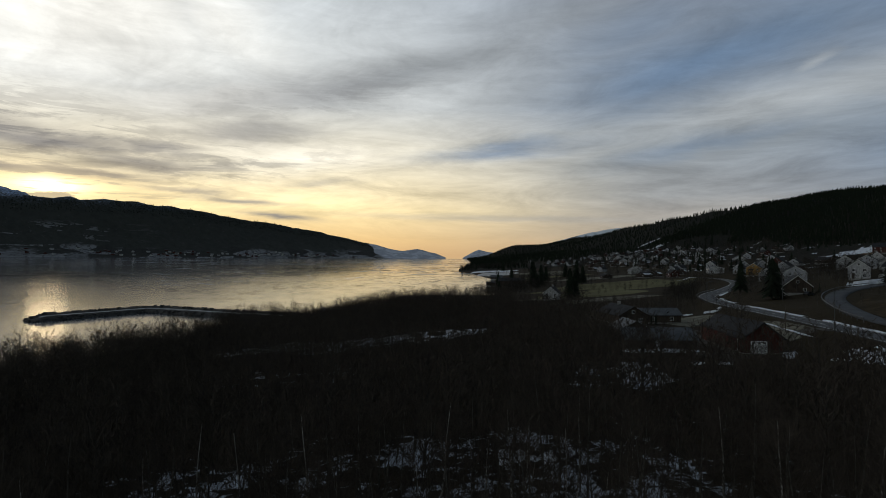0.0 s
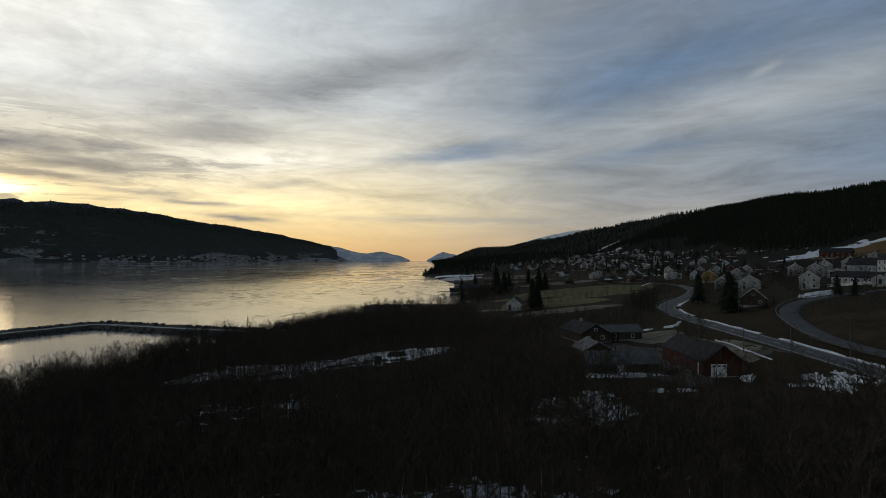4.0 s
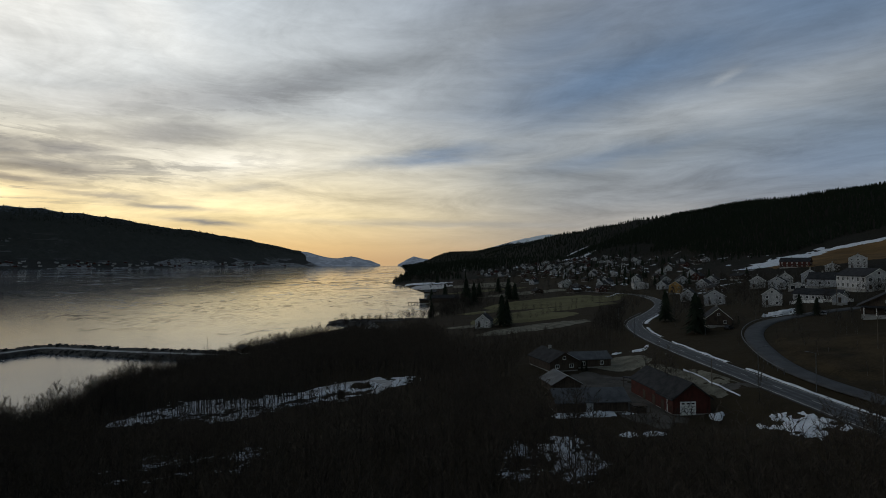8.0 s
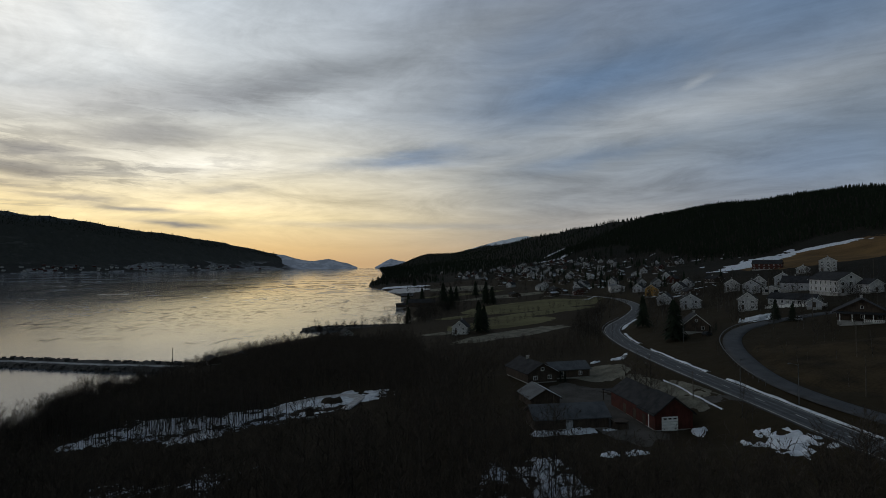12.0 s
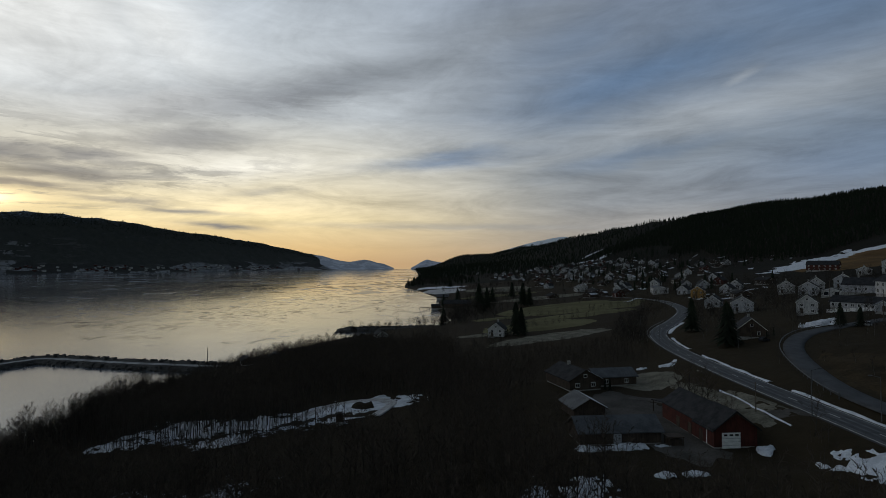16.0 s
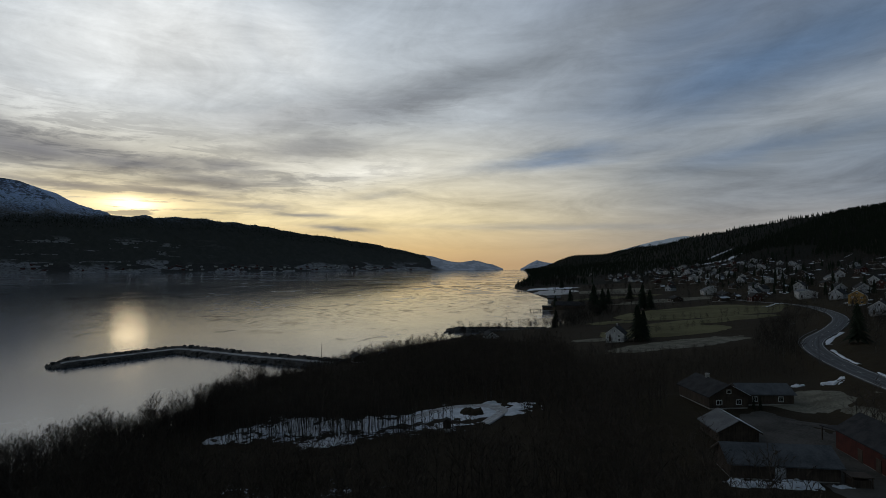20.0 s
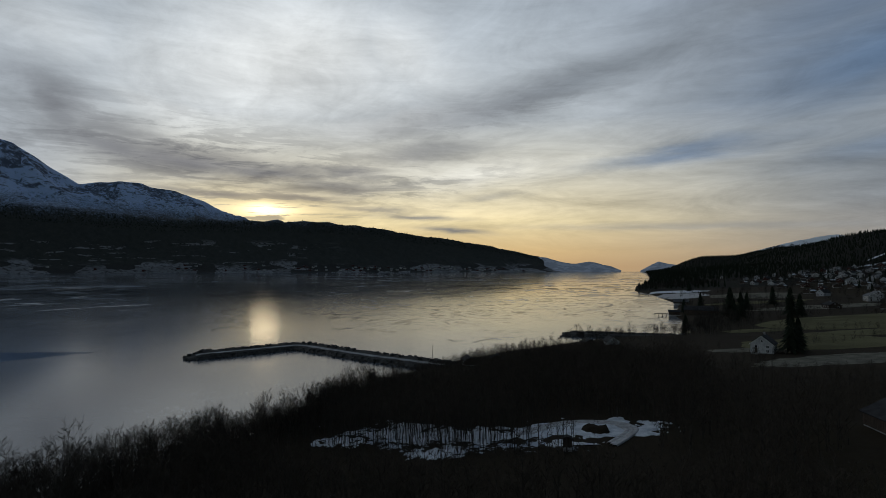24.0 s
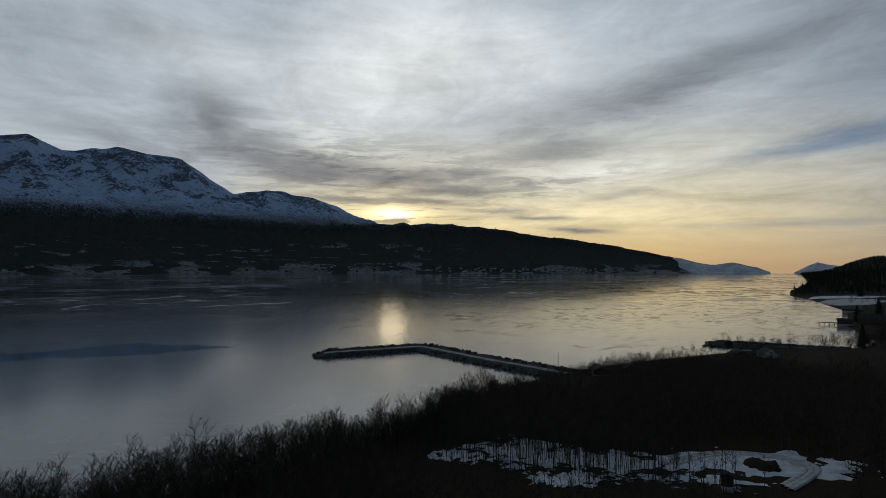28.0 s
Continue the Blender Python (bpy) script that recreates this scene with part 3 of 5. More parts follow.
        k = np.clip((half + 5 - d) / 4.0, 0, 1)
        k = k * k * (3 - 2 * k)
        z[m] = z[m] * (1 - k) + (zr - 0.12) * k
    return z


def land_at(x, y):
    return float(land(np.array([x]), np.array([y]))[0])


def build_ground():
    xs = np.r_[np.arange(-200, -136, 8), np.arange(-136, 220, 2.0), np.arange(220, 700, 9), np.arange(700, 2600, 90)]
    ys = np.r_[np.arange(-600, -40, 28), np.arange(-40, 460, 2.0), np.arange(460, 1100, 7), np.arange(1100, 4960, 50)]
    gx, gy = np.meshgrid(xs, ys)
    z = land(gx.ravel(), gy.ravel()).reshape(gx.shape)
    tagged(new("ground", grid_mesh("ground", np.stack([gx, gy, z], -1), [GROUND])), "brown winter ground sloping up from the fjord", "ground", kind="structure")


build_ground()


def build_water():
    a = np.radians(np.arange(0, 361, 3.0))
    r = np.r_[0, 60, 150, 300, 600, 1200, 2400, 4950]
    gr, ga = np.meshgrid(r, a)
    pts = np.stack([-gr * np.sin(ga), gr * np.cos(ga), 0 * gr], -1)
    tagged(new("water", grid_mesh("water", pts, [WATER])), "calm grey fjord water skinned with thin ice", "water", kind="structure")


build_water()

# ---- the far side of the fjord and the mountains, by azimuth to the left in degrees ----
AZ = [-4, 3, 6.8, 8.8, 11.9, 16.7, 22.4, 28.3, 33.6, 39, 45.4, 50, 53, 57.6, 63, 67, 69.4, 71.6, 80, 95, 110]
RIDGE_EL = [-0.5, -0.5, -0.1, 0.9, 1.67, 2.5, 3.26, 4.24, 4.53, 4.35, 4.3, 4.5, 4.8, 5.0, 5.2, 5.3, 5.4, 5.4, 5.0, 4.5, 4.0]
PEAK_EL = [-1, -1, -1, -1, -1, -1, 1, 2, 3.2, 4.45, 7.1, 7.6, 7.07, 10.0, 10.68, 9.82, 10.9, 10.6, 9, 7, 6]
STRAND_R = [4800, 4750, 4650, 4500, 4350, 4100, 3900, 3750, 3650, 3600, 3550, 3500, 3480, 3450, 3420, 3400, 3400, 3390, 3300, 3200, 3100]


def far_points(ga, gt):
    """Places on the far side, by azimuth and how far up: 0 the strand, 1 the wooded crest, 2 the peaks."""
    r0 = np.interp(ga, AZ, STRAND_R)
    r1 = np.minimum(r0 + 520, 4900)
    ridge = np.tan(np.radians(np.interp(ga, AZ, RIDGE_EL) + 0.10 * wobble(ga, 0 * ga, 1.3) + 0.04 * wobble(ga, 0 * ga, 0.5, 5))) * r1 + 43
    peak = np.tan(np.radians(np.interp(ga, AZ, PEAK_EL) + 0.12 * wobble(ga, 0 * ga, 1.1, 2) * (np.interp(ga, AZ, PEAK_EL) > 4))) * 4930 + 43
    low = np.clip(gt, 0, 1)
    r = np.where(gt < 1, r0 + (r1 - r0) * gt, r1 + (4930 - r1) * (gt - 1))
    shape = np.interp(low, [0, 0.04, 0.3, 0.6, 0.85, 1], [-0.01, 0.012, 0.13, 0.42, 0.84, 1])
    k = np.clip(gt - 1, 0, 1)
    z = ridge * shape + np.where(gt > 1, (np.maximum(peak, 0) - ridge) * np.interp(k, [0, 0.3, 0.7, 1], [0, 0.22, 0.66, 1]), 0)
    x, y = -r * np.sin(np.radians(ga)), r * np.cos(np.radians(ga))
    amp = np.interp(gt, [0, 0.06, 0.6, 1, 1.3, 1.8, 2], [0, 1, 14, 3, 30, 35, 0])
    z = z + amp * (wobble(x, y, 160, 7) + 0.6 * wobble(x, y, 75, 8) + 0.35 * wobble(x, y, 36, 9)) * np.clip(ridge / 200, 0, 1)
    return np.stack([x, y, np.where(gt == 0, -4, z)], -1)


def far_side():
    az = np.arange(-2, 110, 0.16)
    t = np.r_[0, 0.04, np.linspace(0.08, 1, 16), np.linspace(1.05, 2.0, 22)]
    pts = far_points(*np.meshgrid(az, t))
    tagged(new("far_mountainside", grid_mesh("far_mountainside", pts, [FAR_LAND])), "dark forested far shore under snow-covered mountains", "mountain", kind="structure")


far_side()


def distant_range(name, label, rows, r, base_az, mat=HAZE_SNOW):
    """A snowy range at the end of the fjord: rows of azimuth and elevation."""
    az = np.linspace(base_az[0], base_az[1], 90)
    el = np.interp(az, *zip(*sorted(rows)))
    t = np.linspace(0, 1, 8)
    ga, gt = np.meshgrid(az, t)
    ge = np.broadcast_to(el, ga.shape)
    gr = r - 260 + 260 * gt
    top = np.tan(np.radians(ge + 0.03 * wobble(ga, 0 * ga, 0.6))) * r + 43
    z = -6 + (np.maximum(top, -6) + 6) * gt ** 1.3 + 6 * wobble(ga * 30, gr, 60) * np.sin(np.pi * gt)
    pts = np.stack([-gr * np.sin(np.radians(ga)), gr * np.cos(np.radians(ga)), z], -1)
    tagged(new(name, grid_mesh(name, pts, [mat])), label, "mountain", kind="structure")


distant_range("distant_range", "snowy range at the end of the fjord, painted pale blue with glowing haze", [(9.5, 0.95), (8.6, 0.9), (7.6, 0.62), (6.6, 0.36), (5.6, 0.3), (4.9, 0.42), (4.2, 0.5), (3.6, 0.38), (2.9, 0.16), (2.2, 0.02), (1.2, -0.4)], 4880, (9.5, 1.2))
distant_range("distant_range", "small peak beyond the headland, painted blue with glowing haze", [(-0.6, -0.4), (-1.6, 0.2), (-2.3, 0.52), (-3, 0.3), (-4, 0.15), (-6, -0.3)], 4900, (-0.6, -6))
distant_range("distant_range", "snow-capped mountain behind the wooded ridge", [(-6, 0.2), (-9, 1.0), (-11.5, 1.75), (-14, 2.35), (-15.5, 2.65), (-16.6, 2.75), (-18, 2.4), (-22, 1.5)], 4700, (-6, -22), SNOW_CAP)


# ---- roads, fields and snow ----
def ribbon(name, line, half, up, mat, label, category, side=0.0, thick=0.0, lo=0, hi=None):
    """A strip along a graded line, at a sideways offset."""
    p = line[lo:hi]
    d = np.gradient(p[:, :2], axis=0)
    n = np.c_[-d[:, 1], d[:, 0]] / np.hypot(*d.T)[:, None]
    across = np.array([-half - 0.01, -half, -half * 0.4, half * 0.4, half, half + 0.01]) + side
    crown = np.array([-0.25, 0, 0.05, 0.05, 0, -0.25]) if half > 1 else np.array([-thick - 0.02, 0, 0, 0, 0, -thick - 0.02])
    q = p[:, None, :2] + n[:, None] * across[None, :, None]
    z = p[:, None, 2] + up + crown[None] + 0 * q[..., 0]
    return tagged(new(name, grid_mesh(name, np.dstack([q, z]), [mat], smooth=False)), label, category, kind="structure")


def dashes(line, gap, length, half, side, lo, hi):
    for k in range(lo, hi, gap):
        ribbon("road_marking", line, half, 0.065, PAINT_LINE, "worn white painted road line", "road marking", side, 0.01, k, k + length)


MAIN, SIDE = ROADS[0][0], ROADS[1][0]
ribbon("road", MAIN, 3.7, 0.0, ASPHALT, "damp grey asphalt two-lane country road", "road")
ribbon("road", SIDE, 2.7, 0.01, ASPHALT, "narrow asphalt side road curving uphill", "road")
dashes(MAIN, 4, 2, 0.07, 0.0, 18, 180)
for s in (-2.55, -0.85, 0.85, 2.55):
    ribbon("wheel_track", MAIN, 0.3, 0.055, DRY_ASPHALT, "paler dry wheel track worn into the road", "wheel track", s, 0.01)
for s in (-3.2, 3.2):
    ribbon("road_marking", MAIN, 0.07, 0.03, PAINT_LINE, "thin white painted road edge line", "road marking", s, 0.01)


def path(pts, half, mat, label, category, lift=0.0):
    """A narrow strip laid on the ground."""
    line = smooth_line(pts, 2.0)
    d = np.gradient(line, axis=0)
    n = np.c_[-d[:, 1], d[:, 0]] / np.hypot(*d.T)[:, None]
    q = line[:, None] + n[:, None] * (np.array([-1.15, -1, -0.3, 0.3, 1, 1.15]) * half)[None, :, None]
    z = land(q[..., 0].ravel(), q[..., 1].ravel()).reshape(q.shape[:2]) + np.array([-0.2, 0.05, 0.09, 0.09, 0.05, -0.2]) + lift
    tagged(new(category, grid_mesh(category, np.dstack([q, z]), [mat])), label, category, kind="structure")


path([(77, 106), (71, 110), (66.5, 118), (65.5, 128), (62, 136), (55, 138), (51, 130)], 1.7, GRAVEL, "gravel drive from the road round to the farmyard", "driveway")


def patch(name, cx, cy, rx, ry, turn, mat, label, category, high=0.25, seed=0, ragged=0.35, kind="structure"):
    """A low mound with an uneven outline, draped on the ground."""
    n = int(np.clip(max(rx, ry) * (2.2 if ragged < 0.5 else 5), 12 if ragged < 0.5 else 24, 60))
    a, b = np.meshgrid(np.linspace(-1.25, 1.25, n), np.linspace(-1.25, 1.25, n))
    c, s = math.cos(radians(turn)), math.sin(radians(turn))
    x, y = cx + a * rx * c - b * ry * s, cy + a * rx * s + b * ry * c
    small = max(1.5, min(rx, ry) * 0.5)
    r = np.hypot(a, b) + ragged * wobble(x, y, small, seed) + 0.5 * ragged * wobble(x, y, small * 0.4, seed + 1) + (0.8 * (ragged - 0.3) * wobble(x, y, min(1.3, small * 0.5), seed + 2) if ragged > 0.5 else 0)
    lift = np.clip((1 - r) * 3, -0.6, 1)
    z = land(x.ravel(), y.ravel()).reshape(x.shape) + high * lift + 0.02
    return tagged(new(name, grid_mesh(name, np.stack([x, y, z], -1), [mat])), label, category, kind=kind)


patch("field", 135, 440, 62, 46, 10, FIELD, "flat dull green winter meadow", "field", 0.5, 1, 0.12)
patch("field", 78, 318, 38, 24, 30, FIELD, "pale winter meadow behind a hedgerow", "field", 0.5, 2, 0.12)
patch("field", 120, 370, 48, 16, 24, FIELD, "strip of grey-green meadow", "field", 0.5, 3, 0.1)
patch("field", 135, 790, 45, 62, 10, LAWN, "pale frosted field near the village shore", "field", 0.5, 93, 0.2)
patch("field", 150, 575, 58, 20, 12, LAWN, "pale frosted strip of field below the village", "field", 0.5, 97, 0.2)
patch("field", 120, 670, 52, 22, 8, FIELD, "dull meadow between the shore and the village", "field", 0.5, 98, 0.2)
patch("field", 44, 291, 16, 6, 20, LAWN, "pale frosted meadow by the cottage", "field", 0.3, 94, 0.3)
patch("field", 66, 404, 16, 10, 10, FIELD, "small pale meadow by the shore", "field", 0.3, 95, 0.3)
patch("field", 70, 260, 36, 12, 30, LAWN, "pale frosted strip of field", "field", 0.4, 4, 0.15)
patch("field", 465, 505, 100, 72, 35, STUBBLE, "ochre hillside stubble field", "field", 0.8, 5, 0.12)
patch("field", 118, 112, 22, 34, 0, BANK, "brown grassy bank between two roads", "field", 0.35, 6, 0.2)
patch("snow_field", 528, 568, 42, 13, -72, SNOW, "end of the snow band below the forest", "snow", 1.2, 92, 0.25)
patch("snow_field", 440, 568, 92, 27, 35, SNOW, "long band of snow across the hillside", "snow", 0.9, 7, 0.25)
patch("field", 62, 850, 30, 62, 0, SNOW_TRACK, "thinly snow-dusted shore meadow", "field", 0.6, 96, 0.25)
patch("snow_field", 62, 950, 40, 34, 0, SNOW, "snow-covered shore field", "snow", 0.8, 8, 0.2)
patch("lawn", 71, 128, 3.0, 15, 4, LAWN, "frosted verge below the road", "lawn", 0.15, 90, 0.3)
patch("lawn", 69.5, 112, 2.6, 5, 0, LAWN, "pale frosted gravel beside the barn", "yard", 0.12, 91, 0.3)
patch("lawn", 66, 154.5, 9.5, 9, 20, LAWN, "frosted pale lawn by the farmhouse", "lawn", 0.2, 9, 0.15)
patch("yard", 52, 121, 9, 22, 0, GRAVEL, "bare gravel farmyard", "yard", 0.08, 10, 0.15)
for k, (x, y, rx, ry, turn, high) in enumerate([
    (-12.5, 154, 12, 9.2, 15, 0.3), (-50, 147, 13, 6, -14, 0.3), (-34, 147, 11, 5.5, 0, 0.3), (-40, 133, 5, 3, 20, 0.3), (1, 158, 5, 4, 0, 0.3), (-64, 138, 5, 3, 0, 0.25),
    (40, 104.5, 7.5, 1.5, 0, 0.5), (63.2, 100, 1.7, 1.2, 40, 0.6), (69, 84.5, 2.8, 6, 12, 0.5), (46, 91.5, 1.8, 1.0, 10, 0.35), (41.5, 91.8, 1.8, 1.1, 10, 0.3), (79.5, 167, 2.4, 1.8, 0, 0.5), (72, 170, 1.6, 1.2, 0, 0.35),
    (147, 192, 5, 3, 0, 1.6), (153, 197, 4, 2, 0, 0.8), (4, 48, 2.5, 2, 0, 0.3), (28, 85, 3.2, 6, 0, 0.3),
]):
    in_wood = x < 32 and k > 0 or 15 <= k
    patch("snow_patch", x, y, rx, ry, turn, SNOW, "leftover patch of old snow on the ground", "snow", high, 20 + k, (0.95 if 0 < k < 6 else 1.5) if in_wood else 0.9 if k in (11, 12) else 0.55)
for k, grow in enumerate((0.86, 0.98, 1.08)):
    turn = [(-25, 148), (-21.5, 155), (-17, 159.5), (-11, 161), (-4.5, 159.5), (-1.5, 155), (-3.5, 149), (-6, 143)]
    path([(-11 + (x + 11) * grow, 151 + (y - 151) * grow) for x, y in turn], 0.45, SNOW_TRACK, "packed dirty wheel rut of a turning loop", "snow track", 0.3)
patch("mound", -10, 152.5, 3.4, 2.6, 20, GROUND, "dark brushy mound inside the turning loop", "mound", 1.3, 60, 0.4)
rng_snow = random.Random(5)
for k in range(120):
    y = rng_snow.uniform(330, 1300)
    x = float(foot(y)) + rng_snow.uniform(5, 310)
    if x < 300 or y > 580:
        patch("snow_patch", x, y, rng_snow.uniform(3, 12), rng_snow.uniform(1.2, 3.5), rng_snow.uniform(0, 90), SNOW, "leftover snow between the village houses", "snow", 0.35, 80 + k, 0.48)
patch("snow_field", 488, 1396, 66, 16, 28, SNOW, "narrow snowy clearing above the village", "snow", 1.5, 61, 0.3)
patch("snow_field", 462, 1250, 26, 12, 20, SNOW, "small snowy clearing above the village", "snow", 1.5, 62, 0.3)
patch("snow_field", 545, 1560, 34, 10, 20, SNOW, "small snowy clearing at the forest edge", "snow", 1.5, 63, 0.3)
for k, (lo, hi, side, half) in enumerate([(40, 62, 4.6, 0.4), (64, 80, 4.6, 0.5), (84, 96, 4.7, 0.55), (54, 64, -8.5, 0.17), (100, 116, 4.8, 0.9), (22, 34, 4.8, 0.4)]):
    line = MAIN[lo:hi].copy()
    rough = wobble(np.arange(len(line)) * 3.0, 0, 4, k)
    d = np.gradient(line[:, :2], axis=0)
    n = np.c_[-d[:, 1], d[:, 0]] / np.hypot(*d.T)[:, None]
    mid = line[:, :2] - n * (side + 0.3 * rough[:, None])
    w = half * np.clip(1 + 0.6 * wobble(np.arange(len(line)) * 3.0, 9, 5, k + 4), 0.15, 2)
    across = np.array([-1.3, -1, -0.5, 0.2, 0.8, 1.2])
    q = mid[:, None] + n[:, None] * (across[None, :, None] * w[:, None, None])
    z = land(q[..., 0].ravel(), q[..., 1].ravel()).reshape(q.shape[:2]) + np.array([-0.3, 0.1, 0.3, 0.32, 0.15, -0.3]) + 0.05 * rough[:, None]
    tagged(new("snow_bank", grid_mesh("snow_bank", np.dstack([q, z]), [SNOW])), "ploughed dirty snow bank along the road", "snow", kind="structure")


# ---- trees ----
def bare_tree(rng, high, limbs, subs, sides, thick=1.0, low=0.3, spread=1.0):
    """Vertices, triangles and material slot of a leafless tree: a tapered, slightly bent trunk, limbs that bow upwards, branches and a rim of fine twigs."""
    v, f, m = [], [], []

    def cone(a, b, r0, r1, k, mat):
        w = (b - a).normalized()
        u = w.orthogonal().normalized()
        t = w.cross(u)
        o = len(v)
        for c, r in ((a, r0), (b, r1)):
            for i in range(k):
                g = 2 * math.pi * i / k
                v.append(c + r * (math.cos(g) * u + math.sin(g) * t))
        for i in range(k):
            j = (i + 1) % k
            f.append((o + i, o + j, o + k + j))
            f.append((o + i, o + k + j, o + k + i))
            m.extend((mat, mat))

    def blade(a, b, r):
        w = (b - a).normalized()
        u = w.cross(Vector((rng.uniform(-1, 1), rng.uniform(-1, 1), rng.uniform(-0.3, 0.3)))).normalized()
        o = len(v)
        v.extend((a - r * u, a + r * u, b))
        f.append((o, o + 1, o + 2))
        m.append(1)

    def off(w, turn, k):
        """A direction leaning away from w."""
        u = w.orthogonal().normalized()
        return (w + k * (math.cos(turn) * u + math.sin(turn) * w.cross(u))).normalized()

    fine = sides > 3
    steps = 5 if fine else 2
    spine = [Vector((0, 0, -0.3))]
    lean = Vector((rng.uniform(-0.09, 0.09), rng.uniform(-0.09, 0.09), 1))
    for i in range(steps):
        spine.append(spine[-1] + lean * (high / steps) + Vector((rng.uniform(-0.16, 0.16), rng.uniform(-0.16, 0.16), 0)) * (5 / steps) ** 0.5)
    r = 0.008 * high + 0.02
    for i in range(steps):
        cone(spine[i], spine[i + 1], r * (1 - i / steps) + 0.012, r * (1 - (i + 1) / steps) + 0.012, sides, 0)

    def at(h):
        k = min(int(h * steps), steps - 1)
        return spine[k].lerp(spine[k + 1], h * steps - k)

    for i in range(limbs):
        h = low + (0.97 - low) * (i + rng.random()) / limbs
        g = i * 2.4 + rng.uniform(-0.6, 0.6)
        reach = high * (0.09 + 0.36 * (1 - h) ** 0.8) * rng.uniform(0.75, 1.2)
        a = at(h)
        out = Vector((math.cos(g), math.sin(g), 0)) * spread
        way_1 = (out * 0.95 + Vector((0, 0, 0.85))).normalized()
        way_2 = (out * 0.5 + Vector((0, 0, 1.0))).normalized()
        knee = a + way_1 * reach * 0.5
        tip = knee + way_2 * reach * 0.6
        if fine:
            cone(a, knee, 0.004 * high * (1.1 - h) + 0.010, 0.012, 3, 1)
            blade(knee, tip, 0.013)
        else:
            blade(a, knee.lerp(tip, 0.5), (0.004 * high * (1.1 - h) + 0.012) * (1 + 0.3 * thick))
        for _ in range(subs):
            t = rng.uniform(0.2, 1.0)
            s = a.lerp(knee, 2 * t) if t < 0.5 else knee.lerp(tip, 2 * t - 1)
            d = off(way_1 if t < 0.5 else way_2, rng.uniform(0, 6.28), rng.uniform(0.35, 0.8))
            d.z = abs(d.z) * 0.9 + 0.1
            ln = reach * rng.uniform(0.25, 0.5) + 0.02 * high
            e = s + d * ln
            blade(s, e, rng.uniform(0.007, 0.011) * thick)
            for _ in range((7 if sides == 4 else 5) if fine else 2):
                q = s.lerp(e, rng.uniform(0.25, 0.95))
                blade(q, q + off(d, rng.uniform(0, 6.28), rng.uniform(0.3, 0.8)) * ln * rng.uniform(0.45, 0.8), 0.007 * thick)
    return np.array(v), np.array(f), np.array(m)


def spruce_tree(rng, high, layers, sides, fat=1.0):
    """A spruce: a trunk and drooping whorls with ragged rims."""
    v, f, m = [], [], []

    def add(pts, mat):
        o = len(v)
        v.extend(pts)
        f.append((o, o + 1, o + 2))
        m.append(mat)

    for i in range(4):
        a, b = i * math.pi / 2, (i + 1) * math.pi / 2
        r = 0.014 * high
        add([(r * math.cos(a), r * math.sin(a), -0.3), (r * math.cos(b), r * math.sin(b), -0.3), (0, 0, high * 0.9)], 0)
    for k in range(layers):
        h = 0.08 + 0.9 * k / layers
        r = high * (0.20 * (1 - h) + 0.015) * fat
        top = min(1.0, h + 1.9 * 0.9 / layers)
        for i in range(sides):
            g = 2 * math.pi * (i + 0.5 * (k % 2) + rng.uniform(-0.2, 0.2)) / sides
            w = math.pi / sides * 0.95
            q = r * rng.uniform(0.7, 1.2)
            drop = high * (h - 0.03 * rng.random())
            add([(0.6 * q * math.cos(g - w), 0.6 * q * math.sin(g - w), drop + 0.1 * r), (q * math.cos(g), q * math.sin(g), drop - 0.12 * r), (0, 0, high * top)], 1)
            add([(q * math.cos(g), q * math.sin(g), drop - 0.12 * r), (0.6 * q * math.cos(g + w), 0.6 * q * math.sin(g + w), drop + 0.1 * r), (0, 0, high * top)], 1)
    return np.array(v), np.array(f), np.array(m)


def woods(name, label, category, protos, spots, mats, seed):
    """Many trees as one object: spots are rows of x, y, z, scale."""
    rng = np.random.default_rng(seed)
    vs, fs, ms, o = [], [], [], 0
    which = rng.integers(0, len(protos), len(spots))
    for k, (pv, pf, pm) in enumerate(protos):
        s = spots[which == k]
        if not len(s):
            continue
        a = rng.uniform(0, 2 * np.pi, len(s))
        c, n = np.cos(a)[:, None], np.sin(a)[:, None]
        x = (pv[None, :, 0] * c - pv[None, :, 1] * n) * s[:, 3:4] + s[:, 0:1]
        y = (pv[None, :, 0] * n + pv[None, :, 1] * c) * s[:, 3:4] + s[:, 1:2]
        z = pv[None, :, 2] * s[:, 3:4] + s[:, 2:3]
        vs.append(np.stack([x, y, z], -1).reshape(-1, 3))
        fs.append((pf[None] + (o + np.arange(len(s)) * len(pv))[:, None, None]).reshape(-1, 3))
        ms.append(np.tile(pm, len(s)))
        o += len(s) * len(pv)
    me = big_mesh(name, np.concatenate(vs), np.concatenate(fs), mats, np.concatenate(ms))
    return tagged(new(name, me), label, category, kind="stuff")


def scatter(x0, x1, y0, y1, step, seed):
    """Spots on a shaken grid."""
    rng = np.random.default_rng(seed)
    gx, gy = np.meshgrid(np.arange(x0, x1, step), np.arange(y0, y1, step))
    gx, gy = gx.ravel(), gy.ravel()
    return gx + rng.uniform(-0.48, 0.48, len(gx)) * step, gy + rng.uniform(-0.48, 0.48, len(gy)) * step, rng


CLEARINGS = [(-12, 150, 15.5, 16), (40, 118, 20, 24), (52, 100, 17, 12), (58, 150, 24, 22), (75, 160, 16, 22), (69, 84, 5, 8), (78, 318, 40, 24), (70, 260, 34, 12), (40, 92, 14, 5), (70, 126, 8, 24)]


def free_ground(x, y):
    """True where trees may stand."""
    ok = (x > shore(y) + 2.5)
